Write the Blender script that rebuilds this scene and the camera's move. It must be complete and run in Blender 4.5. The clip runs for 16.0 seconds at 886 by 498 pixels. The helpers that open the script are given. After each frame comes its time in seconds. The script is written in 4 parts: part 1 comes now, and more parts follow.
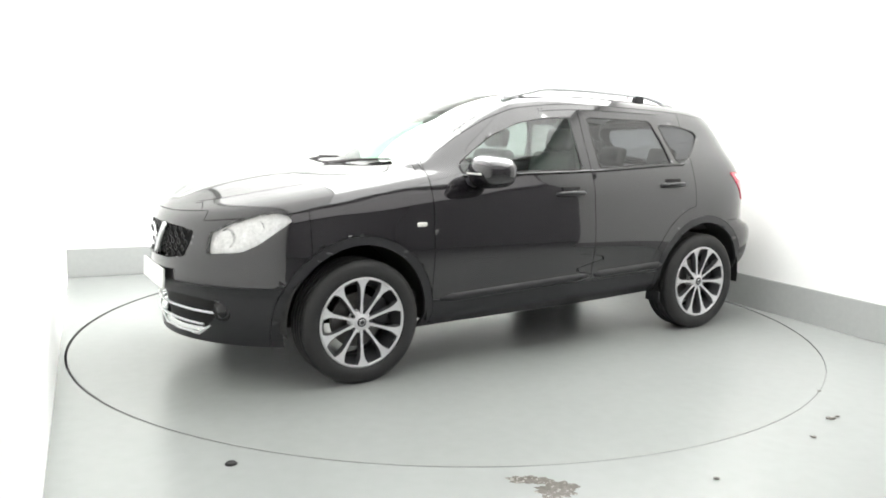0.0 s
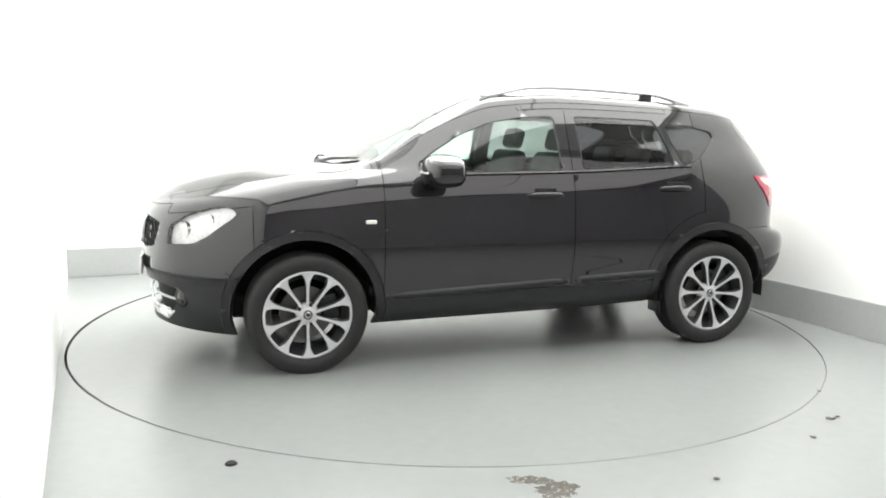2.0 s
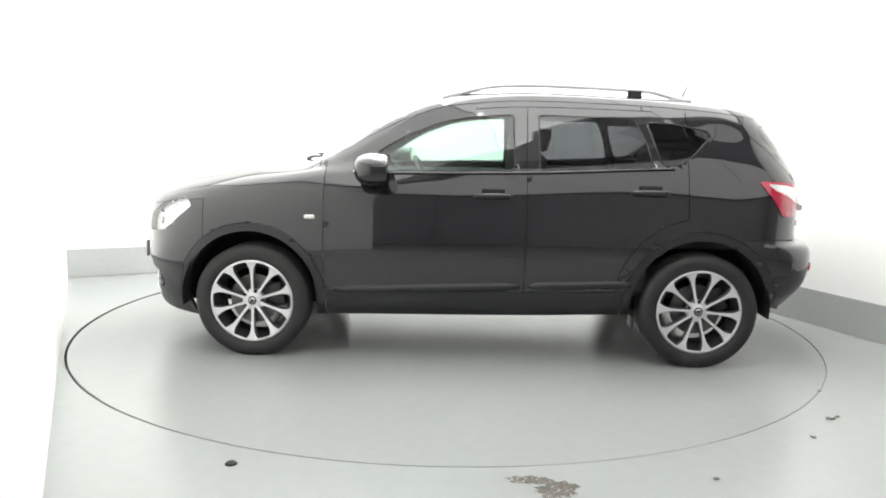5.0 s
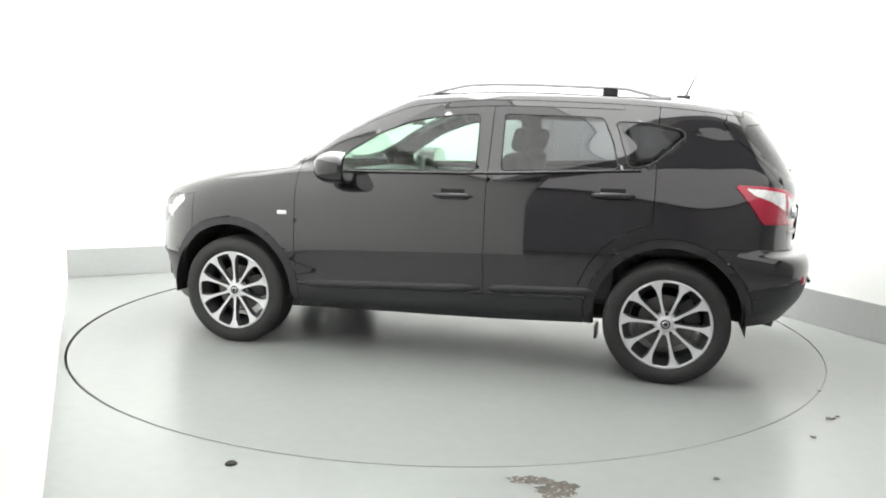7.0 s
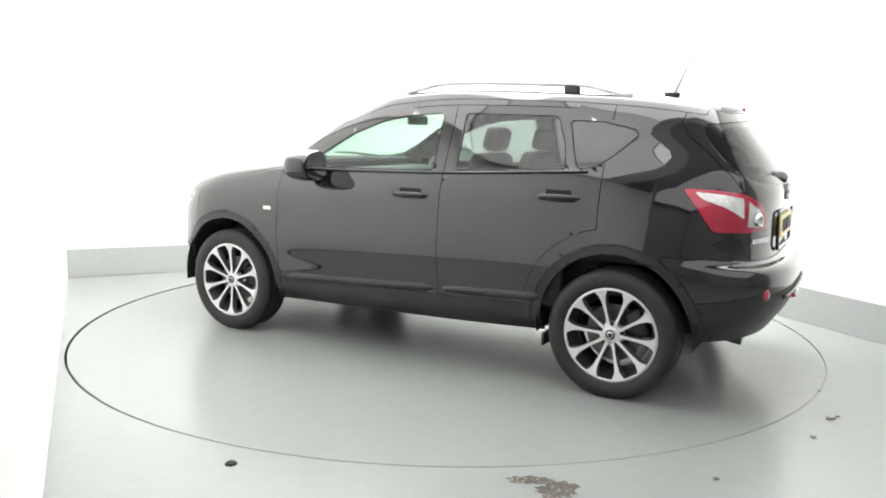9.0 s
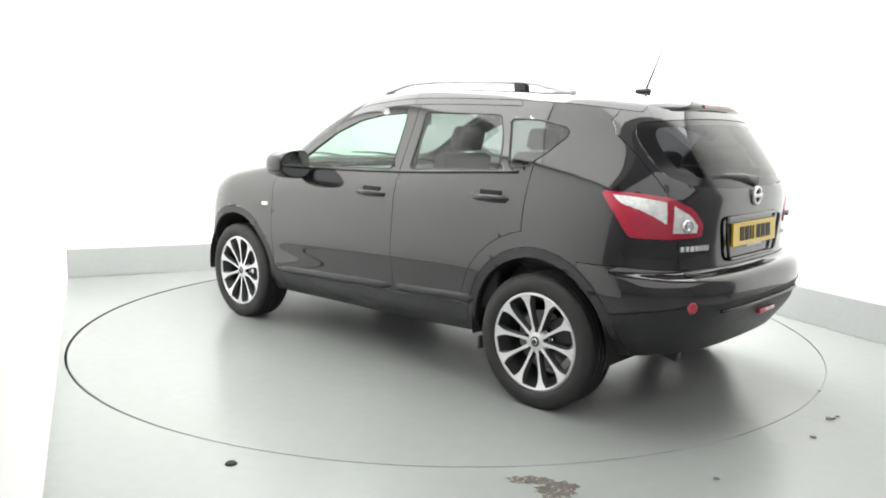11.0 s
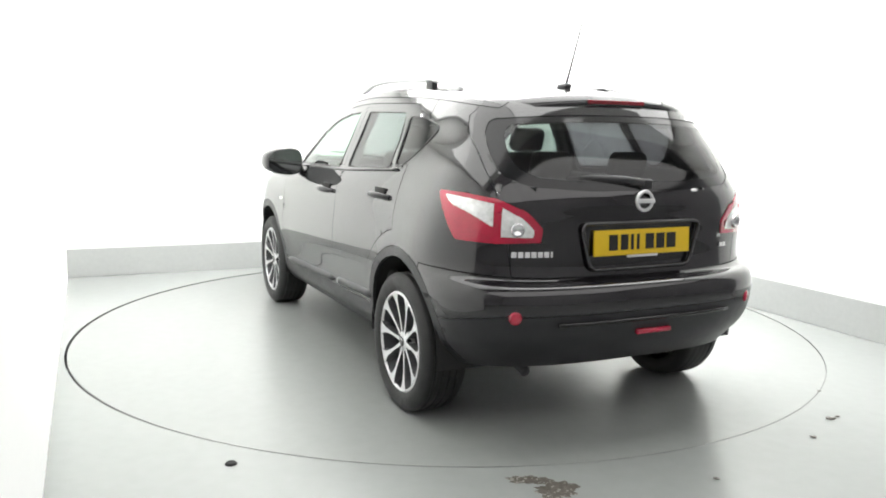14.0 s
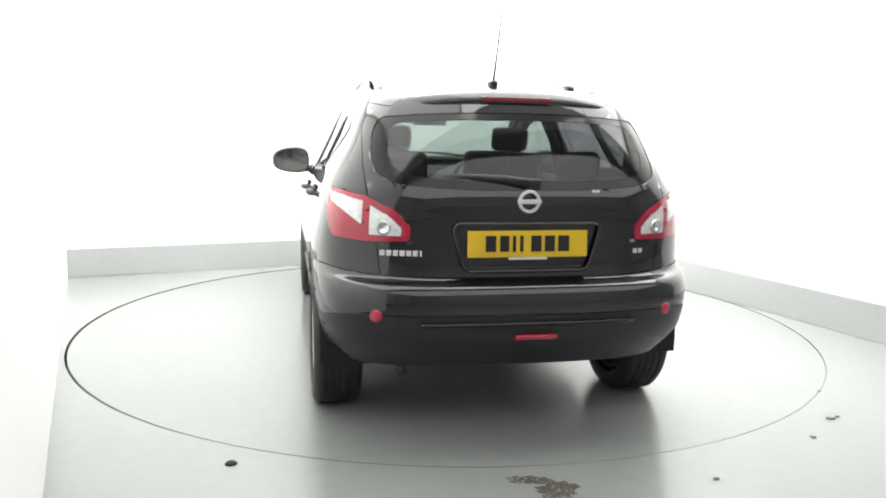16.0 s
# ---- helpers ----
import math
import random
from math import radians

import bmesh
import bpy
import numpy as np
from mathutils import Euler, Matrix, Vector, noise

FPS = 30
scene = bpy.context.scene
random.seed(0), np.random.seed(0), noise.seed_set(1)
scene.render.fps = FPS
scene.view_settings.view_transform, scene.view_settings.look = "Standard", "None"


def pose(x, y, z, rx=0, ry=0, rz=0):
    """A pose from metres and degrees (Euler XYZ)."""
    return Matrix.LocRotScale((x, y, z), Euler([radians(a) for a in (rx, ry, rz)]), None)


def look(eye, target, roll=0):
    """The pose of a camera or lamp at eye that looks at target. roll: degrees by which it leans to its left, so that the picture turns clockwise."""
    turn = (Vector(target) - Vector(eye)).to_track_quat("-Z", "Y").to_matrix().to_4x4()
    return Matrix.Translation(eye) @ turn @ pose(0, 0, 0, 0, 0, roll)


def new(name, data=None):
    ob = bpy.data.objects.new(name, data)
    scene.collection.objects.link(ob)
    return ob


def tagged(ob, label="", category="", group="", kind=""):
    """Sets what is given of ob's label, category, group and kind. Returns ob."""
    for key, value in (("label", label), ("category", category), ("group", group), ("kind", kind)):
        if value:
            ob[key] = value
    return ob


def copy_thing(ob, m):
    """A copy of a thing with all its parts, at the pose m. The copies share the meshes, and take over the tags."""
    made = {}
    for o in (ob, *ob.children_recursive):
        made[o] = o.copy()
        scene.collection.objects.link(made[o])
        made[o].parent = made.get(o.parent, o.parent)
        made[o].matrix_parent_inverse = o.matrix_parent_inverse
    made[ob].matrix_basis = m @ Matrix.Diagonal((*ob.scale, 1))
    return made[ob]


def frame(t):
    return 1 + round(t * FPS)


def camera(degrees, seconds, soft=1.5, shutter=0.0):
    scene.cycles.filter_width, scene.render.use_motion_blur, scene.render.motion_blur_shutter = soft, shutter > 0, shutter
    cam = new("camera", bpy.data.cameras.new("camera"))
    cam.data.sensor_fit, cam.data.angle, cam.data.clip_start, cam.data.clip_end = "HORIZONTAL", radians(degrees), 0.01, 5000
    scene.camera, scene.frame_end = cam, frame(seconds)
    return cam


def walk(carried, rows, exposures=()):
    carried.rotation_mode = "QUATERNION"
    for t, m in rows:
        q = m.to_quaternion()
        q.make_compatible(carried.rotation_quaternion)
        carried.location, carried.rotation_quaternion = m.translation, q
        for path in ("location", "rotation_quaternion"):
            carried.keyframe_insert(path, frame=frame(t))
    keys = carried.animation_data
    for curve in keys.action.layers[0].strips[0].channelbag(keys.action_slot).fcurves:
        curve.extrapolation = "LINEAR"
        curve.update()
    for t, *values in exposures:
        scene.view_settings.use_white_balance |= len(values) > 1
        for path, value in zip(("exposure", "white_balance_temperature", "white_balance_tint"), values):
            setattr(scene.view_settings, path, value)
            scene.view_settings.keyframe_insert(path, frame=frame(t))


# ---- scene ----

# ---- camera: it stands still before the open side of the booth ----
EYE = (0.0, -5.455, 1.346)
cam = camera(59.4, 16.0, soft=1.9)
VIEW = look(EYE, (-0.0264, -0.0168, 0.524), 1.065)
walk(cam, [(0.0, VIEW), (16.0, VIEW)])

# ---- world: the hall outside is nearly dark ----
world = bpy.data.worlds.new("world")
scene.world = world
world.use_nodes = True
world.node_tree.nodes["Background"].inputs["Color"].default_value = (0.5, 0.55, 0.6, 1)
world.node_tree.nodes["Background"].inputs["Strength"].default_value = 0.02
LIGHT = 1.26

# ---- materials ----


def mat(name, color, rough=0.5, metal=0.0, coat=0.0, var=0.12, scale=6.0, bump=0.0, fine=90.0, spec=0.5, coat_rough=0.03, coat_ior=1.52, emit=0.0):
    m = bpy.data.materials.new(name)
    m.use_nodes = True
    nt = m.node_tree
    b = nt.nodes["Principled BSDF"]
    b.inputs["Roughness"].default_value = rough
    b.inputs["Metallic"].default_value = metal
    b.inputs["Coat Weight"].default_value = coat
    b.inputs["Coat Roughness"].default_value = coat_rough
    b.inputs["Coat IOR"].default_value = coat_ior
    b.inputs["Specular IOR Level"].default_value = spec
    tc = nt.nodes.new("ShaderNodeTexCoord")
    n1 = nt.nodes.new("ShaderNodeTexNoise")
    n1.inputs["Scale"].default_value = scale
    n1.inputs["Detail"].default_value = 5
    n2 = nt.nodes.new("ShaderNodeTexNoise")
    n2.inputs["Scale"].default_value = fine
    n2.inputs["Detail"].default_value = 3
    for n in (n1, n2):
        nt.links.new(tc.outputs["Object"], n.inputs["Vector"])
    add = nt.nodes.new("ShaderNodeMath")
    add.operation = "ADD"
    nt.links.new(n1.outputs["Fac"], add.inputs[0])
    nt.links.new(n2.outputs["Fac"], add.inputs[1])
    ramp = nt.nodes.new("ShaderNodeMapRange")
    ramp.inputs["From Min"].default_value = 0.6
    ramp.inputs["From Max"].default_value = 1.4
    ramp.inputs["To Min"].default_value = 1 - var
    ramp.inputs["To Max"].default_value = 1 + var
    nt.links.new(add.outputs[0], ramp.inputs["Value"])
    mul = nt.nodes.new("ShaderNodeVectorMath")
    mul.operation = "SCALE"
    mul.inputs[0].default_value = color
    nt.links.new(ramp.outputs[0], mul.inputs["Scale"])
    nt.links.new(mul.outputs[0], b.inputs["Base Color"])
    rr = nt.nodes.new("ShaderNodeMath")
    rr.operation = "MULTIPLY"
    rr.inputs[1].default_value = rough
    nt.links.new(ramp.outputs[0], rr.inputs[0])
    nt.links.new(rr.outputs[0], b.inputs["Roughness"])
    if bump:
        bp = nt.nodes.new("ShaderNodeBump")
        bp.inputs["Strength"].default_value = bump
        bp.inputs["Distance"].default_value = 0.004
        nt.links.new(add.outputs[0], bp.inputs["Height"])
        nt.links.new(bp.outputs[0], b.inputs["Normal"])
    if emit:
        b.inputs["Emission Color"].default_value = (*color, 1)
        b.inputs["Emission Strength"].default_value = emit
    return m


def glass(name, tint, gloss=1.0):
    m = bpy.data.materials.new(name)
    m.use_nodes = True
    nt = m.node_tree
    nt.nodes.remove(nt.nodes["Principled BSDF"])
    out = nt.nodes["Material Output"]
    tr = nt.nodes.new("ShaderNodeBsdfTransparent")
    tr.inputs["Color"].default_value = (*tint, 1)
    gl = nt.nodes.new("ShaderNodeBsdfGlossy")
    gl.inputs["Roughness"].default_value = 0.02
    lw = nt.nodes.new("ShaderNodeLayerWeight")
    lw.inputs["Blend"].default_value = 0.5
    pw = nt.nodes.new("ShaderNodeMath")
    pw.operation = "POWER"
    pw.inputs[1].default_value = 5.0
    sc = nt.nodes.new("ShaderNodeMath")
    sc.operation = "MULTIPLY_ADD"
    sc.inputs[1].default_value = 0.92 * gloss
    sc.inputs[2].default_value = 0.07 * gloss
    mx = nt.nodes.new("ShaderNodeMixShader")
    nt.links.new(lw.outputs["Facing"], pw.inputs[0])
    nt.links.new(pw.outputs[0], sc.inputs[0])
    nt.links.new(sc.outputs[0], mx.inputs[0])
    nt.links.new(tr.outputs[0], mx.inputs[1])
    nt.links.new(gl.outputs[0], mx.inputs[2])
    nt.links.new(mx.outputs[0], out.inputs["Surface"])
    return m


def floor_paint(name, color, seed):
    """Worn glossy floor paint with streaks of dirt and a few stains."""
    m = mat(name, color, rough=0.3, var=0.035, scale=0.9, fine=14.0)
    nt = m.node_tree
    b = nt.nodes["Principled BSDF"]
    tc = nt.nodes.new("ShaderNodeTexCoord")
    mp = nt.nodes.new("ShaderNodeMapping")
    mp.inputs["Location"].default_value = (seed, seed * 0.37, 0)
    mp.inputs["Scale"].default_value = (0.5, 1.6, 1)
    nt.links.new(tc.outputs["Object"], mp.inputs["Vector"])
    n = nt.nodes.new("ShaderNodeTexNoise")
    n.inputs["Scale"].default_value = 1.3
    n.inputs["Detail"].default_value = 3
    n.inputs["Roughness"].default_value = 0.5
    nt.links.new(mp.outputs[0], n.inputs["Vector"])
    r = nt.nodes.new("ShaderNodeMapRange")
    r.inputs["From Min"].default_value = 0.3
    r.inputs["From Max"].default_value = 0.75
    r.inputs["To Min"].default_value = 0.262
    r.inputs["To Max"].default_value = 0.268
    nt.links.new(n.outputs["Fac"], r.inputs["Value"])
    nt.links.new(r.outputs[0], b.inputs["Roughness"])
    return m


PAINT = mat("black_car_paint", (0.0062, 0.005, 0.0068), rough=0.4, coat=1.0, var=0.1, scale=3, fine=400, spec=0.08, coat_rough=0.02, coat_ior=1.74)
PLASTIC = mat("textured_black_plastic", (0.016, 0.016, 0.018), rough=0.42, var=0.2, scale=20, fine=600, bump=0.05)
GLOSS_BLACK = mat("gloss_black_trim", (0.008, 0.008, 0.009), rough=0.12, var=0.1)
RUBBER = mat("tyre_rubber", (0.018, 0.018, 0.018), rough=0.62, var=0.3, scale=14, fine=200, bump=0.15)
SEAL = mat("black_rubber_seal", (0.009, 0.009, 0.009), rough=0.5, var=0.1)
ALLOY = mat("machined_alloy", (0.68, 0.68, 0.69), rough=0.32, metal=0.4, var=0.08, fine=300)
DARK_ALLOY = mat("dark_painted_alloy", (0.035, 0.035, 0.038), rough=0.4, metal=0.4, var=0.1)
GREY_ALLOY = mat("grey_painted_alloy", (0.10, 0.10, 0.105), rough=0.4, metal=0.4, var=0.1)
STEEL = mat("brake_steel", (0.14, 0.135, 0.13), rough=0.42, metal=1.0, var=0.2)
CHROME = mat("chrome", (0.78, 0.78, 0.79), rough=0.1, metal=1.0, var=0.03)
BRIGHT = mat("bright_silver_badge", (0.75, 0.75, 0.76), rough=0.25, metal=0.4, var=0.03)
SATIN = mat("satin_silver", (0.8, 0.81, 0.82), rough=0.3, metal=0.15, var=0.05)
CLOTH = mat("dark_grey_seat_cloth", (0.07, 0.07, 0.075), rough=0.85, var=0.2, scale=30, fine=500, bump=0.2)
TRIM = mat("dark_interior_plastic", (0.025, 0.025, 0.027), rough=0.6, var=0.15, scale=20, bump=0.05)
LINING = mat("pale_grey_headlining", (0.45, 0.45, 0.43), rough=0.9, var=0.06)
RED = mat("red_lamp_plastic", (0.42, 0.01, 0.04), rough=0.12, coat=1.0, var=0.12, scale=25)
WHITE_LENS = mat("clear_lamp_reflector", (0.8, 0.8, 0.79), rough=0.2, metal=0.15, coat=1.0, var=0.25, scale=22, fine=70)
AMBER = mat("side_repeater_lens", (0.75, 0.74, 0.7), rough=0.15, coat=1.0, var=0.05)
YELLOW = mat("yellow_plate", (0.75, 0.5, 0.015), rough=0.35, coat=0.4, var=0.05)
INK = mat("black_print", (0.01, 0.01, 0.01), rough=0.5, var=0.05)
GLASS_QUARTER = glass("dark_quarter_glass", (0.16, 0.16, 0.17))
GLASS_CLEAR = glass("green_tinted_glass", (0.56, 0.7, 0.62))
GLASS_DARK = glass("privacy_glass", (0.24, 0.25, 0.26))
GLASS_LENS = glass("lamp_lens", (0.93, 0.93, 0.93))
MIRROR = mat("mirror_glass", (0.5, 0.53, 0.51), rough=0.02, metal=1.0, var=0.01)
FLOOR = floor_paint("grey_green_floor_paint", (0.274, 0.286, 0.28), 3.0)
DISC = floor_paint("turntable_paint", (0.267, 0.278, 0.271), 8.0)
BAND = mat("grey_green_wall_paint", (0.37, 0.38, 0.372), rough=0.35, var=0.05, scale=1.2, fine=30, bump=0.02)
WALL = mat("white_wall_paint", (0.86, 0.865, 0.85), rough=0.6, var=0.015, scale=0.7, fine=40, bump=0.01)
HALL = mat("grey_hall_paint", (0.52, 0.52, 0.53), rough=0.8, var=0.06, scale=0.6, fine=10)
DARK = mat("dark_gap", (0.01, 0.01, 0.01), rough=0.8, var=0.1)
HALL_FILL = mat("hall_fill_diffuser", (1.0, 0.98, 0.97), rough=0.5, var=0.0, emit=1.2)
STAIN = mat("brown_floor_stain", (0.13, 0.12, 0.105), rough=0.25, var=0.4, scale=9, fine=60)

# ---- mesh helpers ----


def mesh_from(bm, name):
    me = bpy.data.meshes.new(name)
    bm.to_mesh(me)
    bm.free()
    return me


def part(name, bm, material, parent=None, label="", smooth=True, sharp=None):
    if sharp:
        for e in bm.edges:
            if len(e.link_faces) == 2 and e.calc_face_angle(0) > radians(sharp):
                e.smooth = False
    for f in bm.faces:
        f.smooth = smooth
    ob = new(name, mesh_from(bm, name))
    for mm in (material if isinstance(material, (list, tuple)) else (material,)):
        ob.data.materials.append(mm)
    ob.parent = parent
    if label:
        ob["label"] = label
    return ob


def rbox(size, at=(0, 0, 0), bevel=0.01, rot=(0, 0, 0), seg=3, bm=None, shape=None):
    """A rounded box; shape moves its corners before the edges are rounded."""
    own = bmesh.new()
    bmesh.ops.create_cube(own, size=1)
    for v in own.verts:
        v.co = Vector((v.co.x * size[0], v.co.y * size[1], v.co.z * size[2]))
        if shape:
            v.co = Vector(shape(*v.co))
    if bevel:
        bmesh.ops.bevel(own, geom=own.edges[:], offset=bevel, segments=seg, profile=0.5, affect="EDGES")
    own.transform(pose(*at, *rot))
    if bm is None:
        return own
    tmp = bpy.data.meshes.new("tmp")
    own.to_mesh(tmp)
    own.free()
    bm.from_mesh(tmp)
    bpy.data.meshes.remove(tmp)
    return bm


def tube(points, radius, sides=10, bm=None, flat=1.0, caps=True):
    """A round bar through points; radius may be a list."""
    bm = bm or bmesh.new()
    pts = [Vector(p) for p in points]
    rings = []
    for i, p in enumerate(pts):
        d = (pts[min(i + 1, len(pts) - 1)] - pts[max(i - 1, 0)]).normalized()
        side = d.cross(Vector((0, 0, 1)))
        side = side.normalized() if side.length > 1e-4 else Vector((1, 0, 0))
        up = side.cross(d)
        r = radius[i] if isinstance(radius, (list, tuple)) else radius
        rings.append([bm.verts.new(p + side * (r * math.cos(a)) + up * (r * flat * math.sin(a))) for a in (2 * math.pi * k / sides for k in range(sides))])
    for a, b in zip(rings, rings[1:]):
        for k in range(sides):
            bm.faces.new((a[k], a[(k + 1) % sides], b[(k + 1) % sides], b[k]))
    if caps:
        bm.faces.new(rings[0][::-1])
        bm.faces.new(rings[-1])
    bmesh.ops.recalc_face_normals(bm, faces=bm.faces[:])
    return bm


def lathe(profile, sides=64, bm=None):
    """Turns (radius, y) about the y axis."""
    bm = bm or bmesh.new()
    rings = [[bm.verts.new((r * math.cos(a), y, r * math.sin(a))) for a in (2 * math.pi * k / sides for k in range(sides))] for r, y in profile]
    for a, b in zip(rings, rings[1:]):
        for k in range(sides):
            bm.faces.new((a[k], a[(k + 1) % sides], b[(k + 1) % sides], b[k]))
    bmesh.ops.recalc_face_normals(bm, faces=bm.faces[:])
    return bm


def prism(outline, y0, y1, bm=None):
    """An outline in x, z drawn out from y0 to y1."""
    bm = bm or bmesh.new()
    a = [bm.verts.new((x, y0, z)) for x, z in outline]
    b = [bm.verts.new((x, y1, z)) for x, z in outline]
    n = len(a)
    fs = [bm.faces.new(a), bm.faces.new(b[::-1])]
    fs += [bm.faces.new((a[i], b[i], b[(i + 1) % n], a[(i + 1) % n])) for i in range(n)]
    bmesh.ops.recalc_face_normals(bm, faces=fs)
    return bm


# ---- the booth: walls at the rim of the turntable, open towards the hall ----
TURN = -24.9
RIM = 2.471


def booth(m, n, z):
    """A place in the booth: m to its right wall, n to its back wall."""
    c, s = math.cos(radians(-TURN)), math.sin(radians(-TURN))
    return Vector((c * m - s * n, s * m + c * n, z))


def slab(name, m0, m1, n0, n1, z0, z1, material, label="", category="", bevel=0.0):
    bm = bmesh.new()
    bmesh.ops.create_cube(bm, size=1)
    for v in bm.verts:
        v.co = booth(m0 + (v.co.x + 0.5) * (m1 - m0), n0 + (v.co.y + 0.5) * (n1 - n0), z0 + (v.co.z + 0.5) * (z1 - z0))
    bmesh.ops.recalc_face_normals(bm, faces=bm.faces[:])
    if bevel:
        bmesh.ops.bevel(bm, geom=bm.edges[:], offset=bevel, segments=2, affect="EDGES")
    ob = part(name, bm, material, smooth=False)
    return tagged(ob, label, category, kind="structure")


LEFT, RIGHT, BACK, FRONT, HIGH = -2.50, 2.49, 2.60, -2.75, 3.1


def floor_sheet():
    bm = bmesh.new()
    n = 128
    ring = [(RIM * math.cos(2 * math.pi * k / n), RIM * math.sin(2 * math.pi * k / n)) for k in range(n)]
    inner = [bm.verts.new((x, y, 0)) for x, y in ring]
    low = [bm.verts.new((x, y, -0.12)) for x, y in ring]
    outer = [bm.verts.new((x * 10, y * 10, 0)) for x, y in ring]
    for k in range(n):
        j = (k + 1) % n
        bm.faces.new((inner[k], outer[k], outer[j], inner[j]))
        bm.faces.new((inner[k], inner[j], low[j], low[k]))
    bm.faces.new(low)
    for f in bm.faces:
        if f.calc_center_median().z < -0.01:
            f.material_index = 1
    bmesh.ops.recalc_face_normals(bm, faces=bm.faces[:])
    ob = part("floor", bm, (FLOOR, DARK), smooth=False)
    tagged(ob, "worn glossy grey-green painted concrete floor", "floor", kind="structure")


floor_sheet()
SK = 0.255
slab("wall_back", LEFT - 0.12, RIGHT + 0.12, BACK, BACK + 0.12, 0, HIGH, WALL, "plain bright white painted back wall", "wall")
slab("wall_right", RIGHT, RIGHT + 0.12, FRONT, BACK, 0, HIGH, WALL, "plain bright white painted side wall", "wall")
slab("wall_left", LEFT - 0.12, LEFT, FRONT - 0.5, BACK, 0, HIGH, WALL, "plain bright white painted side wall", "wall")
slab("ceiling", LEFT - 0.12, RIGHT + 0.12, FRONT, BACK + 0.12, HIGH, HIGH + 0.1, WALL, "white painted booth ceiling", "ceiling")
slab("baseboard_back", LEFT, RIGHT, BACK - 0.012, BACK, 0, SK, BAND, "grey-green painted band along the back wall", "baseboard", 0.003)
slab("baseboard_right", RIGHT - 0.012, RIGHT, FRONT, BACK - 0.012, 0, SK, BAND, "grey-green painted band along the side wall", "baseboard", 0.003)
# the hall round the booth, out of view: added for bounce and reflections
slab("wall_hall_west", -5.2, -5.0, -9, 4, 0, 4, HALL, "unseen grey hall wall", "wall")
slab("wall_hall_east", 5.0, 5.2, -9, 4, 0, 4, HALL, "unseen grey hall wall", "wall")
slab("wall_hall_south", -5.2, 5.2, -9.2, -9, 0, 4, HALL, "unseen grey hall wall", "wall")
slab("wall_hall_north", -5.2, 5.2, 4, 4.2, 0, 4, HALL, "unseen grey hall wall", "wall")
# added returns keep the dark corridor out of the doors' reflections
slab("wall_hall_left_return", -5.0, LEFT - 0.12, FRONT - 0.62, FRONT - 0.5, 0, 4, HALL, "unseen grey wall added beside the booth", "wall")
slab("wall_hall_right_return", RIGHT + 0.12, 5.0, FRONT - 0.12, FRONT, 0, 4, HALL, "unseen grey wall added beside the booth", "wall")
slab("ceiling_hall", -5.2, 5.2, -9.2, 4.2, 4, 4.2, HALL, "unseen grey hall ceiling", "ceiling")


def ceiling_light(m0, m1, n0, n1, high, glow, group):
    thing = tagged(new("ceiling_light"), "large unseen ceiling light with white diffuser", "ceiling light", group=group)
    thing.matrix_basis = Matrix.Translation(booth((m0 + m1) / 2, (n0 + n1) / 2, high)) @ pose(0, 0, 0, 0, 0, -TURN)
    w, d = (m1 - m0) / 2, (n1 - n0) / 2
    bm = bmesh.new()
    for sx, sy, px, py in ((2 * w, 0.01, 0, d - 0.005), (2 * w, 0.01, 0, 0.005 - d), (0.01, 2 * d - 0.02, w - 0.005, 0), (0.01, 2 * d - 0.02, 0.005 - w, 0)):
        rbox((sx, sy, 0.03), (px, py, -0.018), 0.002, bm=bm)
    part("frame", bm, WALL, thing, "thin white frame", smooth=False)
    part("diffuser", rbox((2 * w - 0.021, 2 * d - 0.021, 0.02), (0, 0, -0.022), 0.003), glow, thing, "glowing white diffuser", smooth=False)


for i, column in enumerate(((1.6, 2.6, 3.0), (3.2, 9.0, 9.0), (3.4, 9.0, 8.0))):
    for j, power in enumerate(column):
        glow = mat("light_diffuser", (1.0, 1.0, 0.985), rough=0.5, var=0.0, emit=power * LIGHT)
        ceiling_light(-2.4 + i * 1.6, -0.802 + i * 1.6, -2.5 + j * 1.6, -0.902 + j * 1.6, HIGH, glow, "ceiling lights of the booth")
# unseen fill panels added over the hall to brighten the car's rear
for m in (-4.5, -1.5, 1.5):
    ceiling_light(m, m + 2.998, -8.6, -3.8, 4.0, HALL_FILL, "ceiling lights of the hall")


def turntable():
    thing = tagged(new("turntable"), "round grey-green painted turntable flush with the floor", "turntable")
    bm = bmesh.new()
    bmesh.ops.create_cone(bm, cap_ends=True, segments=160, radius1=RIM - 0.009, radius2=RIM - 0.009, depth=0.08)
    bmesh.ops.translate(bm, verts=bm.verts, vec=(0, 0, -0.042))
    bmesh.ops.bevel(bm, geom=[e for e in bm.edges if e.calc_face_angle(0) > 1], offset=0.003, segments=2, affect="EDGES")
    part("disc", bm, DISC, thing, smooth=False)
    edge = lathe([(RIM - 0.0088, -0.006), (RIM - 0.0075, -0.006), (RIM - 0.0075, -0.06), (RIM - 0.0088, -0.06)], 160)
    edge.transform(Matrix.Rotation(radians(90), 4, "X"))
    part("rim_edge", edge, DARK_ALLOY, thing, "thin dark steel edge", smooth=False)
    return thing


TABLE = turntable()

# ---- the car: x forward, y to its left, z up, its origin on the ground between the axles ----
WB, HUB_Z, TYRE_R = 1.315, 0.331, 0.338


